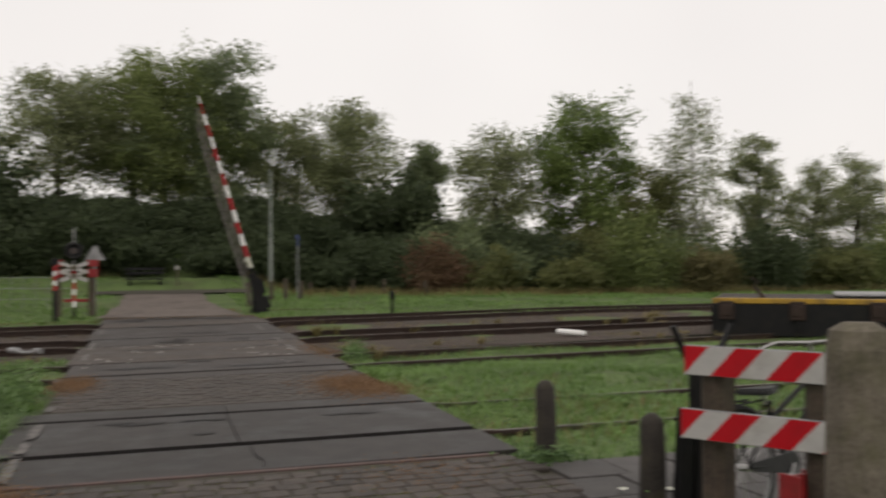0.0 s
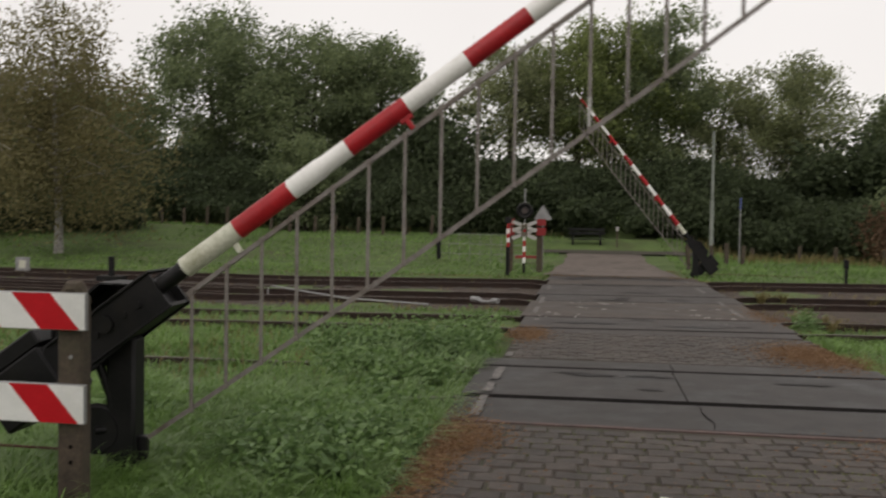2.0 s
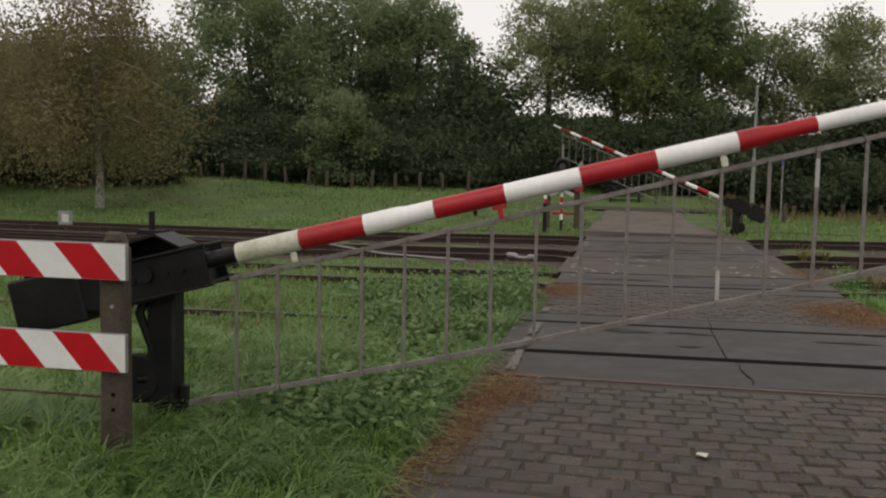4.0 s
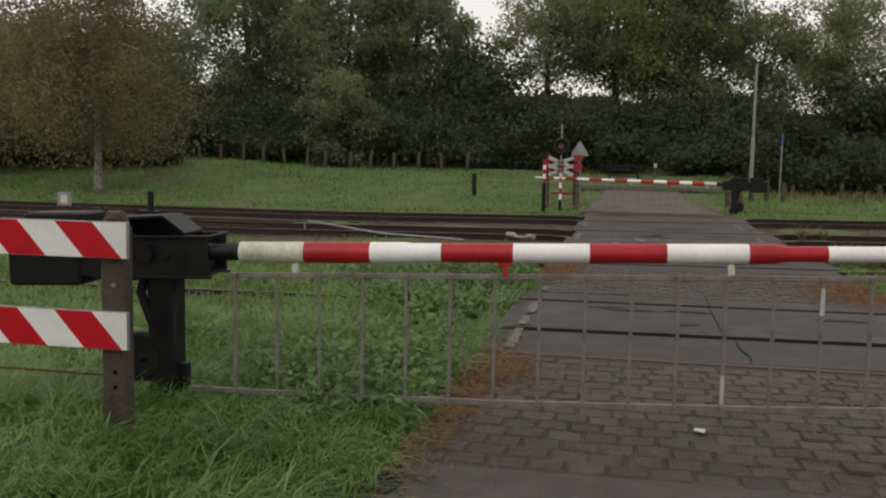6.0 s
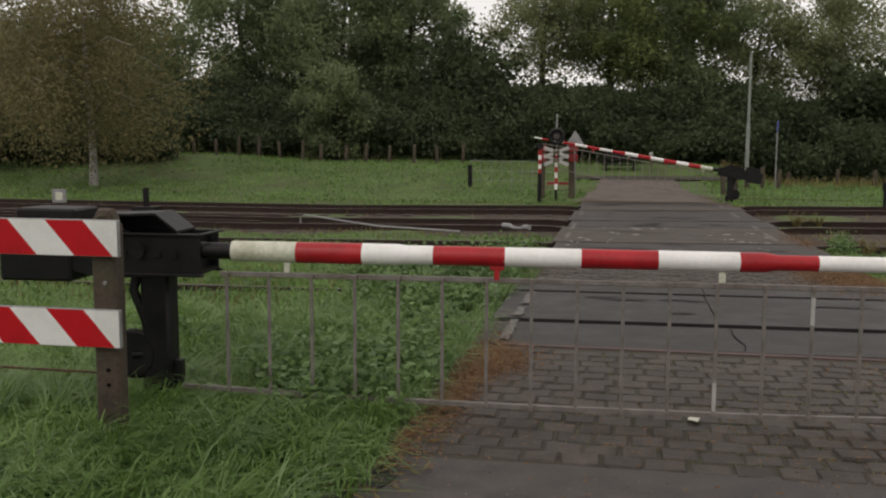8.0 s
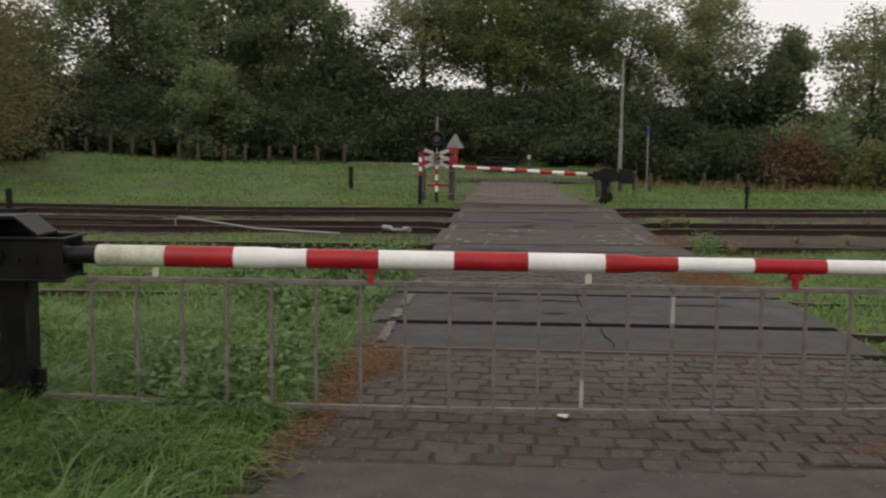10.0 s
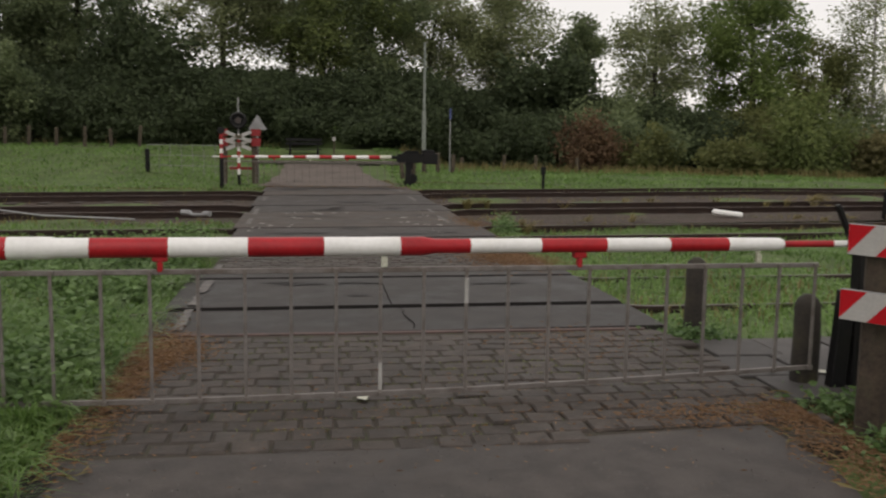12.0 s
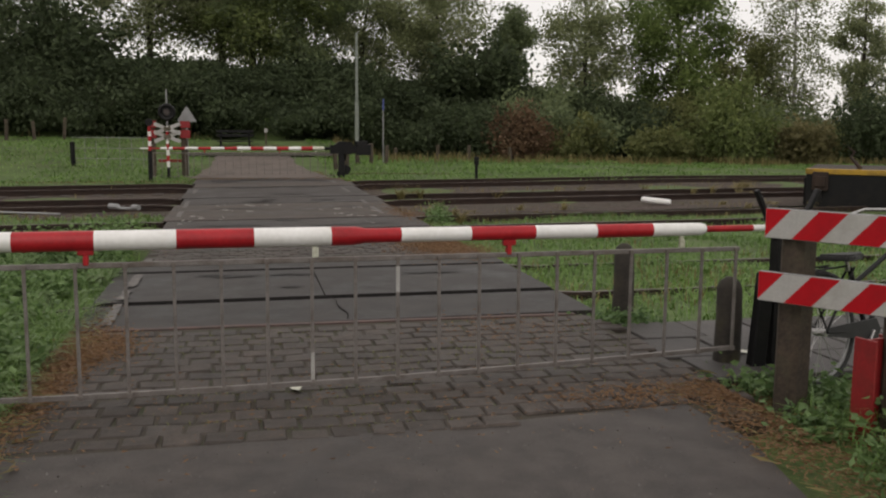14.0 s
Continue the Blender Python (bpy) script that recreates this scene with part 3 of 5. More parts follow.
def build_barrier(label, m, group, stretch=1.0):
    """A barrier whose arm turns about its own origin's height BOOM_Z; the arm points along +x. Returns the keyed parts."""
    b = thing("level_crossing_barrier", label, "barrier", m, group)
    # post
    bm = bmesh.new()
    box(bm, -0.15, 0.025, -0.08, 0.08, -0.25, 0.84, 0.018)
    box(bm, -0.2, 0.07, -0.05, 0.05, -0.05, 0.06, 0.01)
    part("post", bm, M["black"], b, smooth=True)
    bm = bmesh.new()
    ring(bm, (-0.2, -0.06, 0.3), (0, 1, 0), 0.13, 0.022, 26, 8)
    tube(bm, [(-0.2, -0.085, 0.3), (-0.2, -0.035, 0.3)], 0.125, 22)
    tube(bm, [(-0.2, -0.1, 0.3), (-0.05, 0.0, 0.3)], 0.025, 10)
    part("wire_pulley", bm, M["black"], b, smooth=True)
    bm = bmesh.new()
    tube(bm, [(-0.16, -0.03, 0.86), (-0.2, -0.05, 0.68), (-0.13, -0.06, 0.5), (-0.1, -0.06, 0.36)], [0.03, 0.03, 0.024, 0.02], 10)
    part("drive_rod", bm, M["black"], b, smooth=True)
    bm = bmesh.new()
    tube(bm, [(-0.2, -0.06, 0.17), (-1.0, -0.06, 0.19), (-3.4, -0.06, 0.16)], 0.008, 6)
    part("pull_wire", bm, M["rust"], b)
    part("bracket", boxes((0.02, 0.075, -0.03, 0.03, 0.12, 0.26), bevel=0.006), M["black"], b)
    # turning arm: housing cheeks, counterweight, boom
    arm = part("arm", bmesh.new(), M["black"], b)
    bm = bmesh.new()
    # two cheeks form an open channel; a pent hood covers the shaft
    cheek = [(-0.52, -0.12), (-0.31, -0.17), (-0.05, -0.15), (0.27, -0.13), (0.27, 0.085), (-0.46, 0.105), (-0.52, 0.06)]
    prism(bm, cheek, -0.15, -0.13)
    prism(bm, cheek, 0.13, 0.15)
    box(bm, 0.2, 0.215, -0.13, 0.13, -0.12, 0.075)
    box(bm, -0.5, 0.265, -0.13, 0.13, -0.135, -0.115)
    box(bm, 0.07, 0.085, -0.13, 0.13, -0.115, 0.07)
    for y in (-0.168, 0.132):
        box(bm, -0.46, 0.285, y, y + 0.036, 0.086, 0.1, 0.003)
        box(bm, -0.3, 0.285, y, y + 0.036, -0.146, -0.132, 0.003)
    box(bm, 0.262, 0.285, -0.13, 0.13, 0.086, 0.1, 0.003)
    for x in (-0.36, -0.18, 0.02, 0.12):
        for y in (-0.162, 0.15):
            tube(bm, [(x, y, -0.02), (x, y + 0.012, -0.02)], 0.02, 8)
    tube(bm, [(-0.1, -0.175, 0.0), (-0.1, 0.175, 0.0)], 0.05, 16)
    part("housing", bm, M["black"], arm)
    bm = bmesh.new()
    for p, q in (((-0.42, 0.1), (-0.36, 0.185)), ((-0.36, 0.185), (0.0, 0.2)), ((0.0, 0.2), (0.13, 0.1))):
        prism(bm, [p, q, (q[0], q[1] + 0.014), (p[0], p[1] + 0.014)], -0.135, 0.135)
    prism(bm, [(-0.42, 0.1), (0.13, 0.1), (0.0, 0.2), (-0.36, 0.185)], 0.1, 0.112)
    prism(bm, [(-0.42, 0.1), (-0.16, 0.1), (-0.33, 0.185)], -0.125, -0.11)
    part("hood", bm, M["black"], arm, "folded black steel hood")
    bm = bmesh.new()
    for y in (-0.11, 0.07):
        box(bm, -0.95, -0.45, y, y + 0.04, -0.09, 0.09, 0.005)
    box(bm, -0.94, -0.5, -0.17, 0.17, -0.19, 0.13, 0.015)
    box(bm, -0.84, -0.48, -0.15, 0.15, 0.13, 0.23, 0.012)
    part("counterweight", bm, M["black"], arm)
    bm = bmesh.new()
    tube(bm, [(0.17, 0, 0), (0.441, 0, 0)], 0.048, 18)
    tube(bm, [(0.205, 0, 0), (0.225, 0, 0)], 0.068, 14)
    part("boom_root", bm, M["black"], arm, smooth=True)
    for k in range(15):
        x, x1 = 0.441 + (STRIPES[k] - 0.441) * stretch, 0.441 + (STRIPES[k + 1] - 0.441) * stretch
        r0 = 0.06 if k < 2 else 0.054 if k < 7 else 0.042 if k < 12 else 0.036 if k == 12 else 0.021
        bm = bmesh.new()
        if k == 2:
            tube(bm, [(x, 0, 0), (x + 0.2, 0, 0), (x + 0.24, 0, 0), (x1, 0, 0)], [0.06, 0.06, 0.054, 0.054], 20)
        elif k == 7:
            tube(bm, [(x, 0, 0), (x + 0.13, 0, 0), (x + 0.2, 0, 0), (x1, 0, 0)], [0.054, 0.054, 0.042, 0.042], 20)
        elif k == 12:
            tube(bm, [(x, 0, 0), (x1 - 0.03, 0, 0), (x1, 0, 0)], [0.042, 0.04, 0.03], 20)
        else:
            tube(bm, [(x, 0, 0), (x1, 0, 0)], r0, 20)
        part("boom_stripe", bm, M["red"] if k % 2 else M["whitedirty"] if k == 0 else M["white"], arm, "red stripe of the boom" if k % 2 else "white stripe of the boom", smooth=True)
    for k, hx in enumerate((0.76, 1.95, 3.16, 4.32, 5.48)):
        hx *= stretch
        bm = bmesh.new()
        if k % 2:
            box(bm, hx - 0.014, hx + 0.014, -0.02, 0.02, -RAIL_DROP, -0.03, 0.004)
            box(bm, hx - 0.04, hx + 0.04, -0.022, 0.022, -0.075, -0.04, 0.006)
        else:
            box(bm, hx - 0.012, hx + 0.012, -0.012, 0.012, -RAIL_DROP + 0.01, -0.03, 0.003)
            box(bm, hx - 0.018, hx + 0.018, -0.02, -0.012, -0.115, -0.06, 0.003)
        part("hanger", bm, M["red"] if k % 2 else M["whitedirty"], arm)
    end = BAR_START + BAR_STEP * stretch * (BAR_COUNT - 1) + 0.03
    part("mesh_top_rail", boxes((0.36, end, -0.013, 0.013, -RAIL_DROP - 0.016, -RAIL_DROP + 0.012), bevel=0.003), M["iron"], arm)
    for c in arm.children:
        c.location.x = -PIVOT
        if c.name.startswith(("housing", "hood", "counterweight")):
            c.location.y = 0.08
    for c in b.children:
        if c is not arm:
            c.location.y = 0.12
    bm = bmesh.new()
    rows = []
    for k in range(25):
        d = 0.12 + (end - 0.12) * k / 24
        rows.append([bm.verts.new((d - PIVOT, y, sag(d) + z)) for y, z in ((-0.012, -0.013), (0.012, -0.013), (0.012, 0.013), (-0.012, 0.013))])
    for p, q in zip(rows, rows[1:]):
        for k in range(4):
            bm.faces.new((p[k], q[k], q[(k + 1) % 4], p[(k + 1) % 4]))
    bm.faces.new(rows[0])
    bm.faces.new(rows[-1][::-1])
    low = part("mesh_bottom_rail", bm, M["iron"], b)
    bars = []
    shared = None
    for k in range(BAR_COUNT):
        if shared is None:
            bm = boxes((-0.009, 0.009, -0.028, -0.012, -BAR_LEN - 0.01, 0.012), (-0.013, 0.013, -0.032, -0.012, -0.015, 0.012), (-0.013, 0.013, -0.032, -0.012, -BAR_LEN - 0.013, -BAR_LEN + 0.013), bevel=0.002)
            first = part("hanging_bar", bm, M["iron"], b)
            shared = first.data
            bars.append(first)
        else:
            o = new("hanging_bar", shared)
            o.parent = b
            bars.append(o)
        bars[-1].scale.z = (BAR_LEN - sag(BAR_START + BAR_STEP * k)) / BAR_LEN
    if stretch == 1.0:
        for k, z0, z1 in ((11, -0.69, -0.53), (13, -0.2, -0.05)):
            part("white_tape", boxes((-0.0095, 0.0095, -0.0295, -0.011, z0, z1), bevel=0.002), M["sheetdirty"], bars[k], "strip of white tape")
    return arm, low, bars, BAR_STEP * stretch


NEAR_ANGLES = ((0, 60.2), (0.5, 55.4), (1.0, 50.3), (1.5, 43.5), (2.0, 36.5), (2.5, 29.7), (3.0, 23.3), (3.5, 18.2), (4.0, 13.9), (4.5, 10.3), (5.0, 7.1), (5.3, 5.2), (5.6, 3.6), (5.9, 2.0), (6.2, 0.7), (6.5, -0.28), (6.8, -0.35), (7.2, -0.2), (8, -0.25), (9.5, -0.27), (11, -0.33), (14, -0.36))
FAR_ANGLES = ((0, 73.5), (0.5, 68), (1.0, 62.6), (1.5, 57.4), (2.0, 51.8), (2.5, 45), (3.0, 37.5), (3.2, 35), (3.7, 27.5), (4.2, 20), (4.7, 13), (5.3, 6.0), (5.6, 2.1), (5.9, 0.3), (6.2, 3.3), (6.6, 6.5), (7.2, 9.2), (7.9, 10), (8.7, 8.6), (9.5, 6.0), (9.9, 3.3), (10.4, 0.8), (11, -0.2), (14, -0.1))


def angle_at(table, t):
    """The arm's angle, eased between the table's rows."""
    ts, vs = [r[0] for r in table], [r[1] for r in table]
    if t >= ts[-1]:
        return vs[-1]
    i = max(k for k in range(len(ts) - 1) if ts[k] <= t)

    def slope(k):
        if 0 < k < len(ts) - 1:
            return (vs[k + 1] - vs[k - 1]) / (ts[k + 1] - ts[k - 1])
        return (vs[1] - vs[0]) / (ts[1] - ts[0]) if k == 0 else 0.0

    h = ts[i + 1] - ts[i]
    u = (t - ts[i]) / h
    return (vs[i] * (1 + 2 * u) * (1 - u) ** 2 + slope(i) * h * u * (1 - u) ** 2 + vs[i + 1] * u * u * (3 - 2 * u) + slope(i + 1) * h * u * u * (u - 1))


def key_barrier(keyed, table):
    arm, low, bars, step = keyed
    times = [k * 0.2 for k in range(70)] + [14.0]
    turns = [(t, radians(angle_at(table, t))) for t in times]
    walk(arm, [(t, pose(PIVOT, 0, BOOM_Z, 0, -math.degrees(a), 0)) for t, a in turns])
    walk(low, [(t, pose(PIVOT + RAIL_DROP * math.sin(a), 0, BOOM_Z - RAIL_DROP * math.cos(a) - BAR_LEN, 0, -math.degrees(a), 0)) for t, a in turns])
    for k, bar in enumerate(bars):
        d = BAR_START - PIVOT + step * k
        walk(bar, [(t, pose(PIVOT + d * math.cos(a) + RAIL_DROP * math.sin(a), 0, BOOM_Z + d * math.sin(a) - RAIL_DROP * math.cos(a))) for t, a in turns])


# ---- posts, panels and bollards ----
def striped_panel(name, length, height, lean_sign, label, m, step=0.2, group="", worn=False):
    """A board with slanting red and white reflective stripes; its front faces -y, and it runs along +x from its origin."""
    p = thing(name, label, "barrier board", m, group)
    part("board", boxes((0, length, 0.002, 0.03, 0, height), bevel=0.003), M["grey"], p)
    n = int(length / step) + 3
    slant = lean_sign * height * 0.85
    for k in range(-2, n):
        xs = [k * step, (k + 1) * step]
        poly = [(xs[0], 0.0), (xs[1], 0.0), (xs[1] + slant, height), (xs[0] + slant, height)]
        # clip to the board
        for side, lim in ((1, 0.004), (-1, length - 0.004)):
            out = []
            for i in range(len(poly)):
                a, c = poly[i], poly[(i + 1) % len(poly)]
                ina, inc = side * (a[0] - lim) >= 0, side * (c[0] - lim) >= 0
                if ina:
                    out.append(a)
                if ina != inc:
                    u = (lim - a[0]) / (c[0] - a[0])
                    out.append((lim, a[1] + (c[1] - a[1]) * u))
            poly = out
            if len(poly) < 3:
                break
        if len(poly) < 3:
            continue
        bm = bmesh.new()
        prism(bm, [(x, 0.004 + z * (height - 0.008) / height) for x, z in poly], -0.001, 0.0035)
        part("stripe", bm, M["sheetred"] if k % 2 else M["sheetdirty"] if worn else M["sheetwhite"], p, "red stripe" if k % 2 else "white stripe")
    return p


def square_post(name, x, y, z0, z1, w, d, mat, label, category, turn=0, bevel=0.015, lean=(0, 0)):
    bm = bmesh.new()
    box(bm, -w / 2, w / 2, -d / 2, d / 2, z0, z1, bevel)
    for v in bm.verts:
        v.co.x += lean[0] * v.co.z + 0.006 * noise.noise(v.co * 5)
        v.co.y += lean[1] * v.co.z
    ob = mesh_ob(name, bm, mat)
    ob.matrix_basis = pose(x, y, 0, 0, 0, turn)
    return tagged(ob, label, category)


def round_bollard(x, y, h, r, label, m=None):
    bm = bmesh.new()
    tube(bm, [(0, 0, -0.15), (0.0, 0, 0.0), (0.006, 0, h * 0.5), (0.0, 0, h - 0.07), (0, 0, h - 0.03), (0, 0, h)], [r * 1.06, r * 1.04, r, r * 0.96, r * 0.78, r * 0.35], 18)
    for v in bm.verts:
        v.co += v.normal * 0 + Vector((1, 1, 0)) * 0.008 * noise.noise(v.co * 7)
    ob = mesh_ob("bollard", bm, M["bollard"], smooth=True)
    ob.matrix_basis = pose(x, y, -0.03)
    return tagged(ob, label, "bollard", "bollards beside the road")


def build_posts():
    wp = thing("wooden_post", "dark weathered wooden post that carries striped boards", "post", pose(-1.5, 4.42, 0))
    bm = bmesh.new()
    box(bm, -0.0675, 0.0675, -0.05, 0.05, -0.3, 1.13, 0.012)
    tube(bm, [(-0.05, 0, 1.13), (-0.02, 0, 1.165), (0.02, 0, 1.165), (0.05, 0, 1.13)], [0.03, 0.045, 0.045, 0.03], 8)
    part("shaft", bm, M["darkwood"], wp)
    for z in (1.08, 0.82, 0.62, 0.36, 0.28):
        bm = bmesh.new()
        tube(bm, [(0.01, -0.058, z), (0.01, -0.045, z)], 0.011, 8)
        part("bolt", bm, M["grey"] if z > 0.7 else M["gap"], wp, "round bolt head" if z > 0.7 else "empty bolt hole")
    striped_panel("striped_board", 1.75, 0.19, -1, "red and white striped board on a wooden post", pose(-3.14, 4.33, 0.96), 0.215, "striped boards by the barrier post")
    striped_panel("striped_board", 1.75, 0.2, -1, "red and white striped board on a wooden post", pose(-3.145, 4.33, 0.485), 0.215, "striped boards by the barrier post")
    square_post("round_wooden_post", 4.255, 4.5, -0.3, 1.08, 0.17, 0.15, M["darkwood"], "mossy wooden post behind the striped boards", "post", 20, 0.035)
    square_post("round_wooden_post", 4.555, 4.02, -0.3, 1.05, 0.15, 0.15, M["darkwood"], "grey wooden post beside a concrete post", "post", 25, 0.035)
    striped_panel("striped_board", 0.85, 0.165, 1, "red and white striped board fixed slantwise across two posts", pose(4.065, 4.54, 0.94, 0, 0, -55), 0.15, "striped boards by the footpath", True)
    striped_panel("striped_board", 0.85, 0.165, 1, "red and white striped board fixed slantwise across two posts", pose(4.035, 4.53, 0.595, 0, 0, -55), 0.15, "striped boards by the footpath", True)
    # red steel beam post
    rp = thing("red_steel_post", "short red steel beam set in the weeds", "post", pose(4.455, 4.06, 0, 0, 0, 10))
    bm = bmesh.new()
    box(bm, -0.09, -0.075, -0.07, 0.07, -0.2, 0.47, 0.002)
    box(bm, 0.075, 0.09, -0.07, 0.07, -0.2, 0.47, 0.002)
    box(bm, -0.075, 0.075, -0.008, 0.008, -0.2, 0.468)
    part("beam", bm, M["redpost"], rp)
    # thick concrete post
    bm = bmesh.new()
    tube(bm, [(0, 0, -0.3), (0, 0, 0.6), (0, 0, 1.24), (0, 0, 1.31), (0, 0, 1.34)], [0.135, 0.13, 0.125, 0.11, 0.06], 10)
    for v in bm.verts:
        v.co += Vector((1, 1, 0.3)) * 0.01 * noise.noise(v.co * 6)
    o = mesh_ob("concrete_post", bm, M["concrete"])
    o.matrix_basis = pose(3.84, 2.95, 0, 0, 0, 12)
    tagged(o, "thick mossy concrete post by the road", "post")
    round_bollard(4.31, 7.0, 0.62, 0.085, "dark weathered bollard in the grass edge")
    round_bollard(4.43, 5.52, 0.58, 0.086, "dark bollard with yellow lichen beside the footpath")
    # forked rest for the boom's end
    f = thing("boom_rest", "black forked steel rest for the boom's tip", "post", pose(4.715, 5.36, 0))
    part("upright", boxes((-0.075, 0.075, -0.05, 0.05, -0.2, 0.86), bevel=0.008), M["black"], f)
    for s in (-1, 1):
        bm = bmesh.new()
        box(bm, -0.014, 0.014, -0.022, 0.022, 0, 0.38, 0.004, pose(s * 0.055, 0, 0.8, 0, s * 26, 0))
        part("fork_arm", bm, M["black"], f)
    bm = bmesh.new()
    box(bm, -0.05, 0.05, -0.04, 0.04, -0.1, 0.6, 0.006, pose(-0.16, 0, 0.0, 0, 4, 0))
    part("stop_plate", bm, M["black"], f)
    # paper scraps and pale chips
    for x, y in ((4.32, 5.72), (4.62, 5.62), (1.55, 5.27)):
        bm = bmesh.new()
        vs = [bm.verts.new(p) for p in ((-0.04, -0.025, 0.008), (0.035, -0.03, 0.012), (0.045, 0.03, 0.008), (-0.02, 0.035, 0.014))]
        bm.faces.new(vs)
        o = mesh_ob("paper_scrap", bm, M["whitedirty"])
        o.matrix_basis = pose(x, y, 0.004, 0, 0, x * 50)
        tagged(o, "scrap of pale paper on the road surface", "litter")


def build_bicycle():
    """Wheels in the local xz plane; the front is at +x."""
    b = thing("bicycle", "old dark city bicycle with mudguards parked behind the boards", "bicycle", pose(4.635, 4.77, -0.005, -6, 0, 20))
    for x in (0.0, 1.06):
        w = part("wheel", ring(bmesh.new(), (x, 0, 0.335), (0, 1, 0), 0.315, 0.02, 40, 8), M["rubber"], b, "black tyre", smooth=True)
        part("rim", ring(bmesh.new(), (x, 0, 0.335), (0, 1, 0), 0.29, 0.011, 40, 6), M["grey"], w, smooth=True)
        bm = bmesh.new()
        tube(bm, [(x, -0.05, 0.335), (x, 0.05, 0.335)], 0.022, 10)
        for k in range(18):
            a = k * 2 * math.pi / 18
            tube(bm, [(x, 0.02 * (-1) ** k, 0.335), (x + 0.285 * math.cos(a), 0, 0.335 + 0.285 * math.sin(a))], 0.0022, 4)
        part("spokes", bm, M["chrome"], w)
        bm = bmesh.new()
        arc = [(x + 0.35 * math.cos(a), 0, 0.335 + 0.35 * math.sin(a)) for a in [radians(20 + 15 * i) for i in range(11)]]
        tube(bm, arc, 0.024, 8)
        part("mudguard", bm, M["black"], b, "dull black mudguard", smooth=True)
    bm = bmesh.new()
    for p, q, r in (((0.46, 0, 0.3), (0.31, 0, 0.7), 0.016), ((0.46, 0, 0.3), (0.9, 0, 0.78), 0.016), ((0.36, 0, 0.6), (0.9, 0, 0.84), 0.016), ((0.0, 0.05, 0.335), (0.46, 0.03, 0.3), 0.009), ((0.0, -0.05, 0.335), (0.46, -0.03, 0.3), 0.009), ((0.0, 0.05, 0.335), (0.33, 0.02, 0.7), 0.008), ((0.0, -0.05, 0.335), (0.33, -0.02, 0.7), 0.008), ((0.88, 0, 0.9), (0.94, 0, 0.68), 0.02), ((0.94, 0.05, 0.68), (1.06, 0.05, 0.335), 0.011), ((0.94, -0.05, 0.68), (1.06, -0.05, 0.335), 0.011), ((0.94, -0.06, 0.68), (0.94, 0.06, 0.68), 0.014)):
        tube(bm, [p, q], r, 8)
    part("frame", bm, M["black"], b, smooth=True)
    bm = bmesh.new()
    tube(bm, [(0.3, 0, 0.68), (0.285, 0, 0.755)], 0.012, 8)
    part("seat_tube", bm, M["chrome"], b)
    bm = bmesh.new()
    pts = [(-0.14, 0.1), (-0.1, 0.125), (0.0, 0.09), (0.08, 0.035), (0.15, 0.02), (0.16, 0.0), (0.15, -0.02), (0.08, -0.035), (0.0, -0.09), (-0.1, -0.125), (-0.14, -0.1)]
    top = [bm.verts.new((0.285 + x, y, 0.79)) for x, y in pts]
    low = [bm.verts.new((0.285 + x * 1.04, y * 1.06, 0.75)) for x, y in pts]
    bm.faces.new(top)
    bm.faces.new(low[::-1])
    for i in range(len(pts)):
        j = (i + 1) % len(pts)
        bm.faces.new((top[j], top[i], low[i], low[j]))
    bmesh.ops.bevel(bm, geom=[e for e in bm.edges if len(e.link_faces) == 2], offset=0.012, segments=2, affect="EDGES")
    part("saddle", bm, M["rubber"], b, "black padded saddle", smooth=True)
    bm = bmesh.new()
    tube(bm, [(0.88, 0, 0.9), (0.86, 0, 1.02)], 0.012, 8)
    tube(bm, [(0.68, -0.28, 1.0), (0.82, -0.22, 1.04), (0.87, 0, 1.03), (0.82, 0.22, 1.04), (0.68, 0.28, 1.0)], 0.011, 8)
    part("handlebar", bm, M["chrome"], b, smooth=True)
    for s in (-1, 1):
        bm = bmesh.new()
        tube(bm, [(0.7, s * 0.275, 1.005), (0.6, s * 0.3, 0.985)], 0.016, 8)
        part("grip", bm, M["rubber"], b)
    bm = bmesh.new()
    prism(bm, [(0.02, 0.31), (0.4, 0.25), (0.5, 0.24), (0.54, 0.3), (0.5, 0.37), (0.4, 0.37), (0.02, 0.36)], -0.05, -0.03)
    part("chain_case", bm, M["rubber"], b, "black chain case")
    for s in (-1, 1):
        bm = bmesh.new()
        tube(bm, [(0.46, s * 0.055, 0.3), (0.46 + s * 0.12, s * 0.08, 0.3 + s * 0.1)], 0.01, 6)
        arm = part("crank", bm, M["chrome"], b)
        bm = bmesh.new()
        x, y, z = 0.46 + s * 0.12, s * 0.13, 0.3 + s * 0.1
        box(bm, x - 0.05, x + 0.05, y - 0.045, y + 0.04, z - 0.0125, z + 0.0125)
        part("pedal", bm, M["rubber"], arm)
    bm = bmesh.new()
    for y in (-0.06, 0.06):
        tube(bm, [(0.2, y, 0.72), (-0.22, y, 0.71)], 0.006, 6)
        tube(bm, [(-0.18, y, 0.71), (0.0, y, 0.335)], 0.006, 6)
    for x in (-0.2, -0.05, 0.1):
        tube(bm, [(x, -0.06, 0.715), (x, 0.06, 0.715)], 0.006, 6)
    part("luggage_rack", bm, M["black"], b)


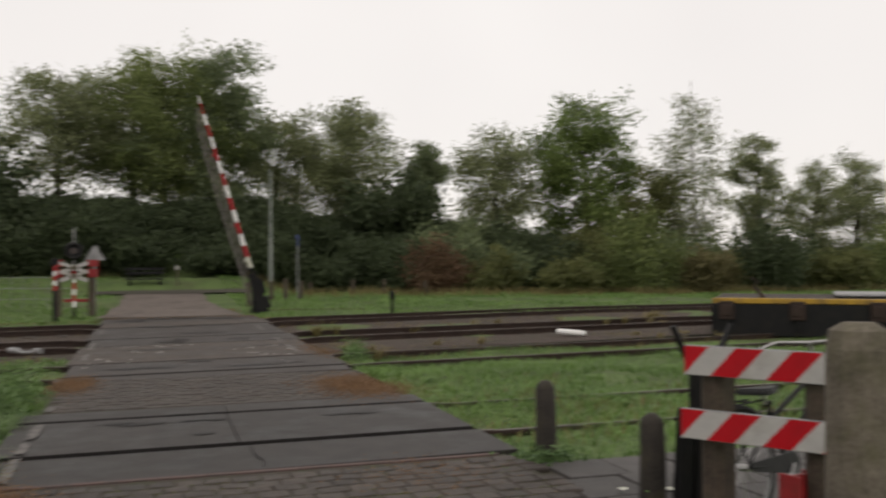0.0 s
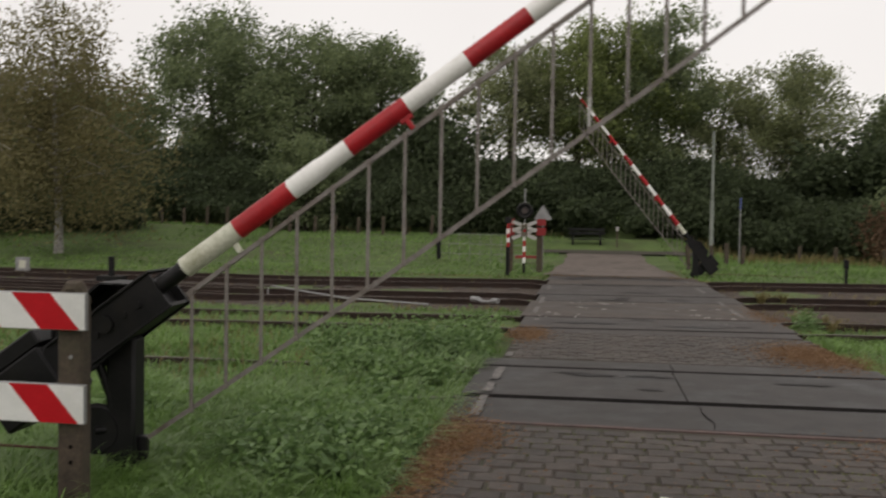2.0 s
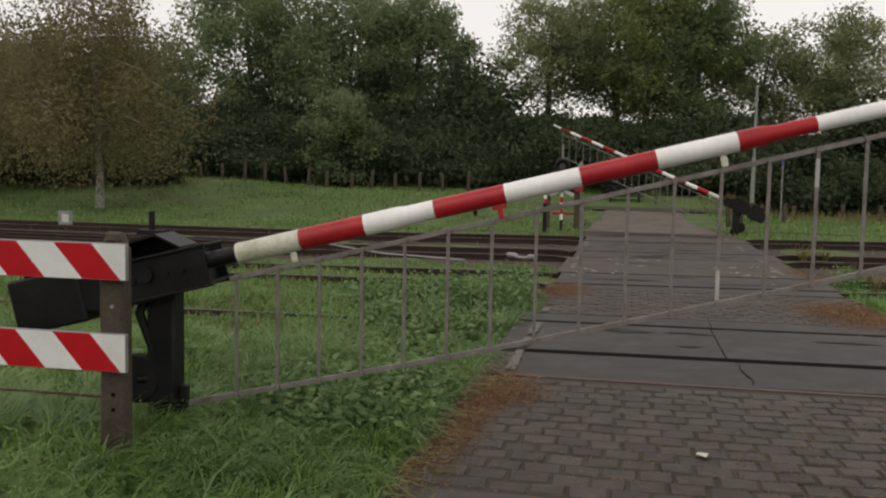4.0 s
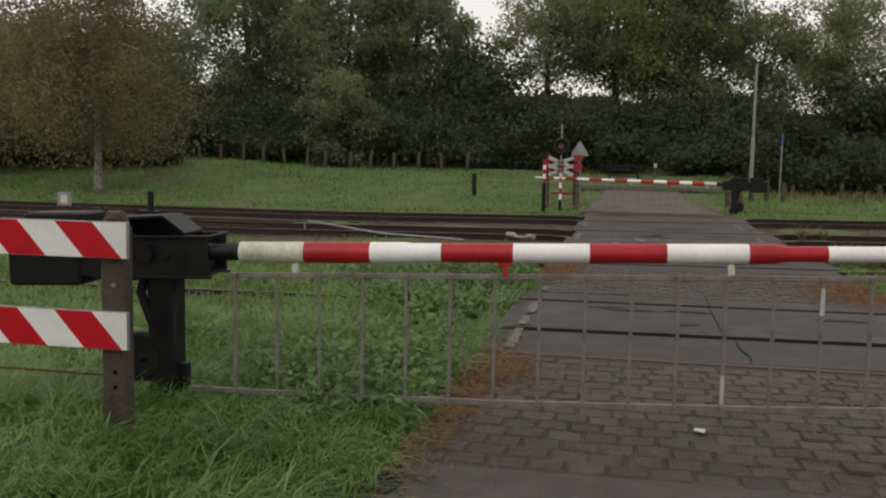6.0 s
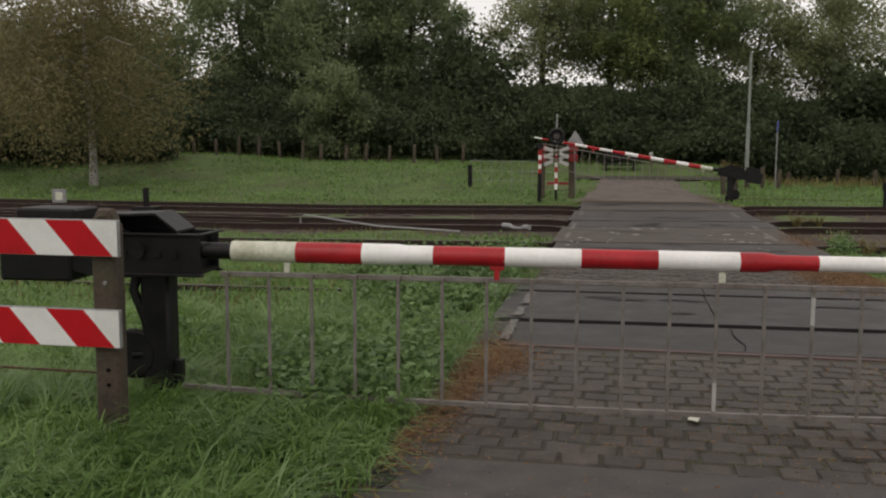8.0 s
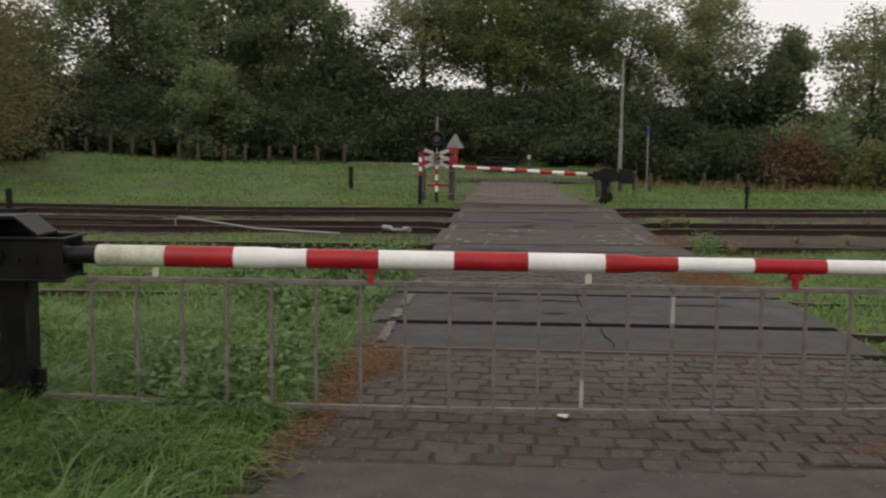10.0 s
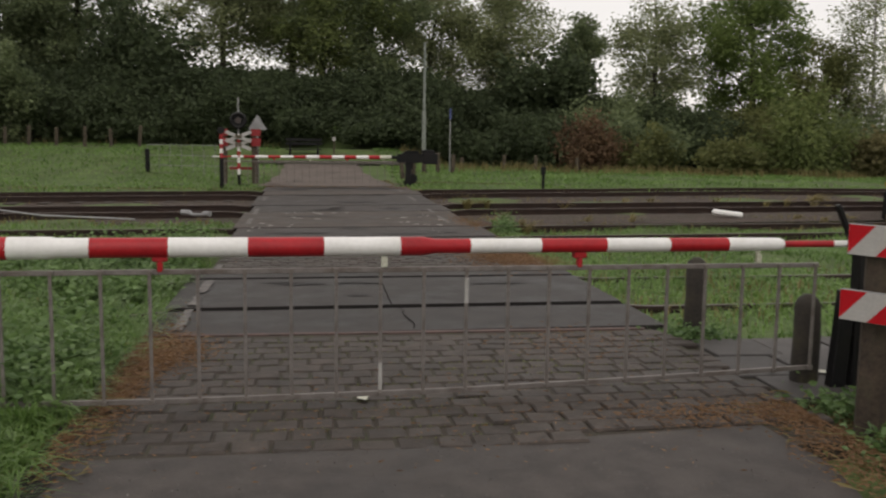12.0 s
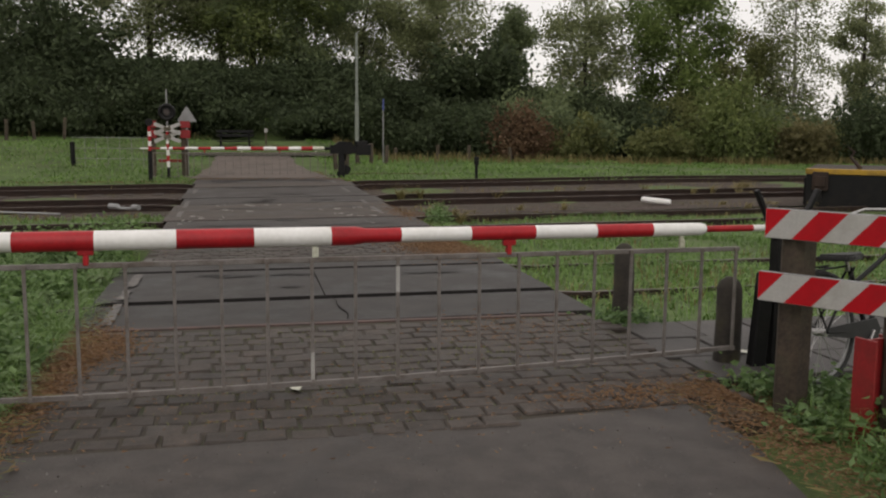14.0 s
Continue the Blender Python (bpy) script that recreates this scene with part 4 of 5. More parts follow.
def build_wagon():
    w = thing("flat_wagon", "black flat railway wagon with a yellow top edge", "wagon", pose(12.5, 16.9, 0, 0, 0, -38))
    part("frame_beam", boxes((0, 11.5, -0.02, 0.16, -0.06, 0.607), bevel=0.01), M["black"], w)
    part("end_beam", boxes((-0.05, 0.1, 0.16, 2.6, -0.02, 0.52), bevel=0.01), M["black"], w)
    part("edge_band", boxes((-0.02, 11.5, -0.04, 0.17, 0.61, 0.715), bevel=0.008), M["yellow"], w, "yellow painted top edge")
    part("deck", boxes((0.0, 11.5, 0.17, 2.7, 0.6, 0.712), bevel=0.008), M["sleeper"], w, "dark worn plank deck")
    for x in (0.12, 1.5, 3.0, 4.6, 6.2):
        part("stake_pocket", boxes((x, x + 0.3, -0.12, -0.03, 0.28, 0.66), (x + 0.05, x + 0.25, -0.15, -0.03, 0.36, 0.58), bevel=0.01), M["rail"], w)
        part("bracket", boxes((x + 0.11, x + 0.19, -0.1, -0.03, 0.05, 0.28), bevel=0.006), M["black"], w)
    for x in (1.2, 3.2, 7.0):
        bm = bmesh.new()
        tube(bm, [(x, 0.5, -0.06), (x, 0.62, -0.06)], 0.4, 20)
        part("wheel", bm, M["rust"], w)
    part("load", boxes((2.4, 6.2, 0.5, 2.2, 0.74, 0.8), bevel=0.02), M["grey"], w, "pale sheeted load")
    bm = bmesh.new()
    tube(bm, [(1.0, 0.2, 0.72), (0.8, 0.24, 0.95), (0.86, 0.28, 1.06), (0.72, 0.3, 1.16)], [0.05, 0.03, 0.02, 0.012], 6)
    part("hand_brake", bm, M["rail"], w)


def build_far_side():
    # striped stop post and bar behind it
    g = 0.02
    p = thing("signal_post", "black and red striped post beside the far crossing", "post", pose(-1.2, 26.6, g))
    bm = bmesh.new()
    tube(bm, [(0, 0, -0.2), (0, 0, 0.75)], 0.06, 12)
    part("foot", bm, M["black"], p)
    for k in range(5):
        bm = bmesh.new()
        tube(bm, [(0, 0, 0.75 + 0.13 * k), (0, 0, 0.75 + 0.13 * (k + 1))], 0.045, 12)
        part("band", bm, M["white"] if k % 2 else M["red"], p)
    bm = bmesh.new()
    tube(bm, [(0, -0.1, 1.52), (0, 0.05, 1.52)], 0.1, 16)
    part("lamp_housing", bm, M["black"], p)
    c = thing("warning_cross", "white and red double warning cross with a black signal lamp", "crossing sign", pose(-0.83, 28.0, 0.05))
    bm = bmesh.new()
    tube(bm, [(0, 0, -0.2), (0, 0, 0.2)], 0.04, 10)
    part("foot", bm, M["black"], c)
    for k in range(7):
        bm = bmesh.new()
        tube(bm, [(0, 0, 0.2 + 0.17 * k), (0, 0, 0.2 + 0.17 * (k + 1))], 0.045, 10)
        part("band", bm, M["red"] if k % 2 else M["white"], c)
    for z in (1.31, 1.08):
        for s in (-1, 1):
            for j, (a0, a1) in enumerate(((-0.39, -0.1), (-0.1, 0.1), (0.1, 0.39))):
                bm = bmesh.new()
                box(bm, a0, a1, -0.012, 0.012, -0.05, 0.05, 0.0, pose(0, -0.055 - 0.03 * (s > 0), z, 0, s * 21, 0))
                part("cross_arm", bm, M["concrete"] if j == 1 else M["sheetdirty"], c)
    bm = bmesh.new()
    ring(bm, (0, -0.06, 1.78), (0, 1, 0), 0.2, 0.05, 28, 8)
    tube(bm, [(0, -0.04, 1.78), (0, 0.1, 1.78)], 0.2, 24)
    part("lamp_hood", bm, M["black"], c, "black round lamp hood")
    bm = bmesh.new()
    tube(bm, [(0, -0.07, 1.78), (0, -0.03, 1.78)], 0.09, 16)
    part("lens", bm, M["lens"], c)
    bm = bmesh.new()
    tube(bm, [(0, 0, 1.4), (0, 0, 2.45)], 0.025, 8)
    part("mast", bm, M["grey"], c)
    # red and white guard frame
    s = thing("guard_frame", "red panelled guard frame with wooden legs", "crossing sign", pose(-0.83, 28.35, 0.08))
    for x0, x1 in ((-0.57, -0.33), (0.34, 0.62)):
        for z0, z1 in ((1.0, 1.24), (1.3, 1.5)):
            part("panel", boxes((x0, x1, -0.015, 0.015, z0, z1), bevel=0.004), M["redpost"], s)
    for x in (-0.46, 0.44):
        part("leg", boxes((x - 0.09, x + 0.09, 0.02, 0.16, -0.2, 0.98), (x - 0.05, x + 0.05, 0.02, 0.1, 0.98, 1.48), bevel=0.01), M["wood"], s)
    part("rail", boxes((-0.3, 0.35, 0.0, 0.02, 0.3, 0.38), bevel=0.004), M["redpost"], s)
    t = thing("triangular_sign", "back of a grey triangular road sign on a pole", "road sign", pose(-0.33, 28.9, 0.12))
    bm = bmesh.new()
    prism(bm, [(-0.25, 1.44), (0.25, 1.44), (0.275, 1.47), (0.02, 1.89), (-0.02, 1.89), (-0.275, 1.47)], -0.01, 0.01)
    part("plate", bm, M["grey"], t)
    bm = bmesh.new()
    tube(bm, [(0, 0.03, -0.2), (0, 0.03, 1.8)], 0.03, 10)
    part("pole", bm, M["grey"], t)
    # street lamp
    lamp = thing("street_lamp", "slim grey street lamp with a short arm", "street lamp", pose(5.38, 34, 0.1))
    bm = bmesh.new()
    tube(bm, [(0, 0, -0.3), (0, 0, 2.2), (0, 0, 2.22), (0, 0, 4.7)], [0.075, 0.07, 0.052, 0.042], 12)
    part("pole", bm, M["greypole"], lamp, smooth=True)
    bm = bmesh.new()
    tube(bm, [(0, 0, 4.05), (-0.16, 0, 4.12), (-0.3, 0, 4.12)], 0.015, 8)
    box(bm, -0.42, -0.28, -0.05, 0.05, 4.06, 4.16, 0.015)
    part("lamp_head", bm, M["greypole"], lamp)
    mk = thing("marker_pole", "thin pole with a blue top plate", "marker", pose(6.35, 34, 0.05))
    bm = bmesh.new()
    tube(bm, [(0, 0, -0.2), (0, 0, 2.4)], 0.025, 8)
    part("pole", bm, M["grey"], mk)
    part("plate", boxes((-0.03, 0.03, -0.04, -0.025, 2.0, 2.4), bevel=0.004), M["blue"], mk)
    wp = thing("white_marker", "short post with a small white plate", "marker", pose(2.2, 37.6, 0.55))
    part("plate", boxes((-0.065, 0.065, -0.02, 0.0, 0.62, 0.78), bevel=0.004), M["sheetdirty"], wp)
    part("stake", boxes((-0.03, 0.03, 0, 0.05, -0.2, 0.78), bevel=0.004), M["wood"], wp)
    # small ground signal in the meadow
    sg = thing("track_marker", "small dark marker beside the track", "marker", pose(8.1, 26.9, 0.0))
    part("stake", boxes((-0.04, 0.04, -0.03, 0.03, -0.2, 0.4), bevel=0.006), M["black"], sg)
    part("head", boxes((-0.07, 0.07, -0.05, 0.05, 0.36, 0.6), bevel=0.02), M["black"], sg)
    # park bench
    be = thing("bench", "dark park bench at the foot of the trees", "bench", pose(1.0, 38.0, 0.36))
    for k, (y, z) in enumerate(((-0.2, 0.45), (-0.05, 0.45), (0.1, 0.45), (0.2, 0.68), (0.23, 0.84))):
        part("slat", boxes((-0.72, 0.72, y - 0.05 if k < 3 else y - 0.02, y + 0.05 if k < 3 else y + 0.02, z - 0.02 if k < 3 else z - 0.05, z + 0.02 if k < 3 else z + 0.05), bevel=0.005), M["black"], be)
    for x in (-0.55, 0.55):
        part("leg", boxes((x - 0.04, x + 0.04, -0.2, 0.22, -0.15, 0.43), (x - 0.03, x + 0.03, 0.18, 0.25, 0.3, 0.9), bevel=0.005), M["black"], be)
    # wooden fence posts across the meadow
    rng = random.Random(11)
    rows = [(-3.9, 30.9, 0.75, "dark leaning metal fence post")] + [(-20.3 + k * 0.98, 38.4, 0.82, "old wooden fence post in the meadow") for k in range(16)]
    rows += [(4.3 + 0.5 * k, 30.5 + 0.8 * k, 0.75, "old wooden fence post by the road") for k in range(5)]
    rows += [(7.5 + k * 1.6, 38, 0.6, "old wooden fence post before the bushes") for k in range(4)]
    for x, y, h, label in rows:
        o = square_post("fence_post", x + rng.uniform(-0.15, 0.15), y, -0.3, h * rng.uniform(0.85, 1.1), 0.13, 0.12, M["wood"] if h != 0.75 or x > 0 else M["black"], label, "fence post", rng.uniform(0, 40), 0.02, (rng.uniform(-0.08, 0.08), rng.uniform(-0.05, 0.05)))
        o.location.z = ground_z(x, y)
        tagged(o, group="fence posts")
    fence = thing("wire_fence", "low grey wire fence beside the crossing", "fence", pose(-3.9, 30.9, 0.3))
    for k in range(9):
        bm = bmesh.new()
        tube(bm, [(k * 0.36, -0.1 * k, -0.2), (k * 0.36, -0.1 * k, 0.78)], 0.008, 5)
        part("wire_picket", bm, M["grey"], fence)
    for z in (0.1, 0.42, 0.75):
        bm = bmesh.new()
        tube(bm, [(0, 0, z), (2.9, -0.8, z)], 0.009, 5)
        part("wire", bm, M["grey"], fence)
    # kilometre box and lever left of the tracks
    kb = thing("track_sign", "small white track sign on a low post", "marker", pose(-13.1, 21.6, 0.0))
    part("plate", boxes((-0.2, 0.2, -0.02, 0.0, 0.05, 0.4), bevel=0.004), M["grey"], kb)
    part("bar", boxes((-0.1, 0.1, -0.024, -0.021, 0.12, 0.32)), M["whitedirty"], kb)
    part("stake", boxes((-0.04, 0.04, 0.0, 0.05, -0.3, 0.2)), M["wood"], kb)
    lv = thing("point_lever", "black point lever on a base plate", "marker", pose(-10.3, 20.9, 0.0))
    part("lever", boxes((-0.06, 0.06, -0.05, 0.05, -0.1, 0.5), bevel=0.01), M["black"], lv)
    part("base", boxes((-0.3, 0.3, -0.2, 0.2, -0.15, 0.04), bevel=0.01), M["black"], lv)
    # long metal rod and short pipes lying by the rails
    bm = bmesh.new()
    tube(bm, [(-5.2, 17.7, -0.12), (-5.2, 17.7, 0.12), (-5.1, 17.65, 0.16), (-3.4, 16.9, 0.03), (-1.8, 16.8, -0.03)], 0.018, 8)
    tagged(mesh_ob("bent_pipe", bm, M["grey"], smooth=True), "thin grey bent pipe lying by the rails", "pipe")
    bm = bmesh.new()
    tube(bm, [(-1.1, 17.6, 0.03), (-0.95, 17.5, 0.03), (-0.9, 17.45, 0.0), (-0.72, 17.35, 0.0), (-0.66, 17.3, 0.03), (-0.55, 17.2, 0.03)], [0.05, 0.05, 0.03, 0.03, 0.05, 0.05], 8)
    tagged(mesh_ob("pipe_piece", bm, M["grey"], smooth=True), "short pale metal piece in the grass", "scrap metal")
    bm = bmesh.new()
    box(bm, -0.3, 0.3, -0.1, 0.1, -0.05, 0.05, 0.03)
    o = mesh_ob("pale_block", bm, M["white"])
    o.matrix_basis = pose(9.55, 17.6, 0.03, 0, 5, -28)
    tagged(o, "pale stone block lying between the tracks", "block")


# ---- trees and bushes ----
def tree(name, label, x, y, z, top, half, clear, leafmat, seed, count=5200, leaf=0.2, bark=None, droop=0.0, kind_word="tree", stems=1, fill=(2.2, 1.2), thick=1.0):
    """A tapered trunk with limbs, and a crown of small leaves gathered round the twigs."""
    rng = np.random.default_rng(seed)
    ob = thing(name, label, kind_word, pose(x, y, z))
    bm = bmesh.new()
    height = top - z
    ends = []
    for s in range(stems):
        lean = rng.normal(0, 0.03 * height, 2) + (0 if stems == 1 else 1) * rng.normal(0, half * 0.35, 2)
        p = [Vector((lean[0] * k * k + 0.05 * math.sin(k * 7 + seed), lean[1] * k * k, -0.4 + (height * 0.9 + 0.4) * k)) for k in (0, 0.15, 0.35, 0.55, 0.75, 1)]
        r = (0.018 * height / stems ** 0.5 + 0.03) * thick
        tube(bm, p, [r * 1.3, r, r * 0.8, r * 0.6, r * 0.35, r * 0.1], 8, False)
        limbs = 15 if stems == 1 else 8
        for i in range(limbs):
            k = clear + (0.95 - clear) * (i + rng.uniform(0, 0.8)) / limbs
            seg = min(4, int(np.searchsorted([0.15, 0.35, 0.55, 0.75, 1], k)))
            ks = (0, 0.15, 0.35, 0.55, 0.75, 1)
            u = (k - ks[seg]) / (ks[seg + 1] - ks[seg])
            a = p[seg].lerp(p[seg + 1], u)
            # crown wide below the middle, rounded to the top
            w = half * (math.sin(math.pi * min(0.97, max(0.06, (k - clear * 0.75) / (1.02 - clear * 0.75)) ** 0.75))) ** 0.7
            t = i * 2.4 + rng.uniform(-0.5, 0.5)
            rise = height * 0.1 * (1.1 - k) * (1 - 2 * droop)
            e = a + Vector((math.cos(t) * w, math.sin(t) * w, rise + rng.uniform(-0.2, 0.4)))
            m1 = a.lerp(e, 0.5) + Vector((0, 0, 0.08 * height * (1 - k)))
            tube(bm, [a, m1, e], [r * 0.42 * (1.1 - k), r * 0.26 * (1.1 - k), 0.008], 5, False)
            ends.append((a, m1, e, w))
            for q in range(3):
                o = a.lerp(e, rng.uniform(0.35, 0.9))
                e2 = o + Vector(rng.normal(0, 0.36 * w, 3)) * Vector((1, 1, 0.7)).x
                tube(bm, [o, e2], [r * 0.12 * (1.2 - k), 0.005], 4, False)
                ends.append((o, o.lerp(e2, 0.5), e2, w * 0.5))
    part("trunk", bm, bark or M["bark"], ob)
    pts = []
    weights = np.array([max(0.15, w) for *_, w in ends])
    which = rng.choice(len(ends), count, p=weights / weights.sum())
    us = rng.beta(*fill, count)
    spread = np.clip(rng.normal(0, 1, (count, 3)), -2.0, 2.0)
    # leaves gather into twig bunches
    bunch = np.clip(rng.normal(0, 1, (len(ends), 7, 3)), -1.6, 1.6)
    pick = rng.integers(0, 7, count)
    low = rng.uniform(0.25, 1.35, count)
    for i in range(count):
        a, m1, e, w = ends[which[i]]
        u = us[i]
        c = a.lerp(m1, u * 2) if u < 0.5 else m1.lerp(e, u * 2 - 1)
        g = bunch[which[i], pick[i]] * 0.15 * half
        s = 0.055 * half + 0.1
        hang = abs(spread[i][2]) * droop * half * 0.9
        pts.append((c.x + g[0] + spread[i][0] * s, c.y + g[1] + spread[i][1] * s, max((0.45 if droop else 0.15) * height * clear * low[i], c.z + g[2] * 0.7 + spread[i][2] * s * 0.8 - hang)))
    leaf_cloud("crown", np.array(pts), leaf, leafmat, rng, ob)
    return ob


def bush(label, x, y, w, h, leafmat, seed, count=2600, leaf=0.16, name="bush", depth=1.0):
    """Several thin stems from the ground and a ragged dome of leaves."""
    rng = np.random.default_rng(seed)
    z = ground_z(x, y)
    ob = thing(name, label, "bush", pose(x, y, z))
    bm = bmesh.new()
    tips = []
    for i in range(16):
        t, rr = rng.uniform(0, 2 * np.pi), w * math.sqrt(rng.uniform(0.02, 1))
        hh = h * (1 - 0.55 * (rr / w) ** 2) * rng.uniform(0.7, 1.08)
        e = Vector((math.cos(t) * rr, math.sin(t) * rr * depth, hh))
        tube(bm, [(e.x * 0.2, e.y * 0.2, -0.2), (e.x * 0.55, e.y * 0.55, hh * 0.55), tuple(e)], [0.035, 0.022, 0.006], 5, False)
        tips.append(e)
    part("stem", bm, M["bark"], ob)
    k = rng.integers(0, 16, count)
    u = rng.beta(1.6, 1.1, count)
    tips = np.array([tuple(t) for t in tips])
    c = tips[k] * np.column_stack([0.25 + 0.75 * u, 0.25 + 0.75 * u, u])
    c += rng.normal(0, 1, (count, 3)) * np.array([0.16 * w, 0.16 * w * depth, 0.1 * h])
    c[:, 2] = np.maximum(c[:, 2], 0.03)
    leaf_cloud("foliage", c, leaf, leafmat, rng, ob)
    return ob


def build_trees():
    rows = (
        # label, x, y, top, half width, clear trunk share, leaf, leaves, size
        ("tall dense green tree on the embankment", -28, 51, 8.6, 4.4, 0.05, "green", 5500, 0.24),
        ("tall dense green tree on the embankment", -19.6, 49, 13.3, 4.4, 0.05, "green", 8000, 0.22),
        ("broad green tree on the embankment", -13.6, 48, 12.2, 4.2, 0.05, "green", 7500, 0.22),
        ("rounded green tree on the embankment", -10.2, 49, 11.6, 3.3, 0.05, "green", 5600, 0.21),
        ("pale willow-leaved tree with a bare trunk", -3.0, 48, 11.5, 3.0, 0.23, "pale", 4600, 0.17),
        ("airy pale tree on the embankment", 0.4, 49, 12.2, 2.8, 0.13, "pale", 4000, 0.17),
        ("tall olive-green tree on the embankment", 4.2, 47.5, 13.1, 3.0, 0.05, "green", 6300, 0.19),
        ("broad olive-green tree on the embankment", 1.8, 47.2, 12.3, 3.2, 0.07, "midgreen", 5200, 0.19),
        ("pale green tree on the embankment", 7.4, 49, 9.6, 2.8, 0.05, "pale", 4200, 0.17),
        ("rounded pale green tree on the embankment", 11.2, 48, 10.6, 3.0, 0.05, "pale", 5000, 0.17),
        ("small slender tree behind the hedge", 15.3, 48, 8.4, 1.3, 0.3, "green", 2000, 0.18),
        ("green tree beside the hedge", 19.0, 47, 9.0, 2.7, 0.03, "pale", 3600, 0.18),
        ("fresh green tree above the hedge", 24.5, 47, 11.4, 3.4, 0.1, "bright", 6500, 0.2),
        ("mixed green tree beside the siding", 27.5, 45, 7.0, 2.0, 0.12, "olive", 3200, 0.18),
        ("olive tree beside the siding", 33.6, 44, 9.3, 1.8, 0.1, "pale", 2800, 0.18),
        ("thin tree beside the siding", 38.0, 45, 7.8, 1.8, 0.12, "pale", 2600, 0.16),
        ("thin tree beside the siding", 42.0, 46, 8.6, 2.0, 0.12, "pale", 3000, 0.16),
        ("low tree at the end of the siding", 47.0, 46, 6.8, 2.4, 0.1, "olive", 3000, 0.18),
        ("tall green tree at the back of the meadow", -36, 51, 8.8, 4.8, 0.12, "green", 6000, 0.24),
    )
    for i, (label, x, y, top, half, clear, lm, count, size) in enumerate(rows):
        tree("tree", label, x, y, ground_z(x, y), top, half, clear, L[lm], 100 + i, int(count * 4.1), size * 0.545)
    tree("birch_tree", "sparse tall birch with a pale trunk", 28.8, 43, ground_z(28.8, 43), 12.2, 1.9, 0.15, L["pale"], 31, 9000, 0.085, M["birchbark"], 0.45, fill=(1.6, 1.0), thick=0.45)
    tree("birch_tree", "autumn-brown birch with hanging twigs and a white trunk", -17.3, 30, ground_z(-17.3, 30), 10.4, 3.3, 0.27, L["autumn"], 51, 30000, 0.076, M["birchbark"], 0.42, fill=(1.3, 1.0), thick=0.62)
    tree("birch_tree", "autumn-brown birch at the meadow's edge", -24.6, 32, ground_z(-24.6, 32), 10.2, 3.4, 0.24, L["autumn"], 52, 26000, 0.076, M["birchbark"], 0.42, fill=(1.3, 1.0), thick=0.62)
    tree("young_tree", "young bushy green tree before the hedge", -11.4, 40, ground_z(-11.4, 40), 5.6, 1.55, 0.04, L["green"], 61, 9000, 0.11)
    # hedge of dark bushes along the embankment
    rng = random.Random(21)
    k = 0
    for row, (y, h0, w0) in enumerate(((41.5, 2.4, 2.2), (44.2, 1.9, 2.3), (47.0, 1.1, 2.4))):
        x = -36.0 + row * 1.1
        while x < 50:
            h = h0 * rng.uniform(0.6, 1.3) * (1.0 if x < 14 else rng.uniform(0.7, 1.35))
            lm = rng.choice(("dark", "dark", "dark", "dark", "dark")) if x < 14 else rng.choice(("dark", "olive", "dark", "green"))
            bush("dark green hedge bush on the embankment", x, y + rng.uniform(-0.4, 0.4), w0 * rng.uniform(0.85, 1.2), h, L[lm], 300 + k, 5200, 0.12, "hedge_bush")
            k += 1
            x += rng.uniform(2.2, 2.9)
    for i, x in enumerate((-30.5, -27.6, -24.8, -22.4, -20.2, -18.6)):
        bush("dark bush under the birches at the meadow's edge", x, 35.2 + 0.3 * (i % 3), 1.7, (2.6, 2.2, 2.4, 2.0, 1.9, 1.3)[i], L["dark"], 400 + i, 4200, 0.12)
    bush("tall dark brownish bush above the hedge", -6.4, 45.5, 2.6, 4.6, L["dark"], 71, 4200, 0.18)
    bush("tall dark bush above the hedge", 12.6, 45.5, 2.6, 3.6, L["dark"], 74, 4200, 0.18)
    bush("russet bush before the hedge", 13.2, 39.6, 1.6, 2.6, L["russet"], 72, 5200, 0.1)
    bush("olive bush before the hedge", 16.0, 39.8, 1.7, 2.0, L["olive"], 73, 2600, 0.14)
    for i, x in enumerate((19, 22.5, 26, 29.5, 33, 37, 41)):
        bush("olive-brown bush along the siding", x, 38 - 0.25 * i, (1.5, 2.3, 1.6, 2.2, 1.7, 2.4, 1.8)[i], (1.7, 3.7, 2.2, 4.0, 2.3, 3.8, 2.6)[i], L[("olive", "midgreen", "autumn", "dark", "olive", "midgreen", "autumn")[i]], 80 + i, 4800, 0.12)


# ---- grass, weeds and litter ----
def scatter(rng, n, x0, x1, y0, y1):
    return np.column_stack([rng.uniform(x0, x1, n), rng.uniform(y0, y1, n)])


def clumped(rng, xy, scale, keep):
    """Thin a scatter by a smooth noise so that tufts and bare spots appear."""
    v = np.array([noise.noise(Vector((p[0] * scale, p[1] * scale, 3.7))) for p in xy])
    return xy[v + rng.normal(0, 0.2, len(xy)) > keep]


def ground_array(xy):
    return np.array([ground_z(a, b) - 0.01 for a, b in xy])


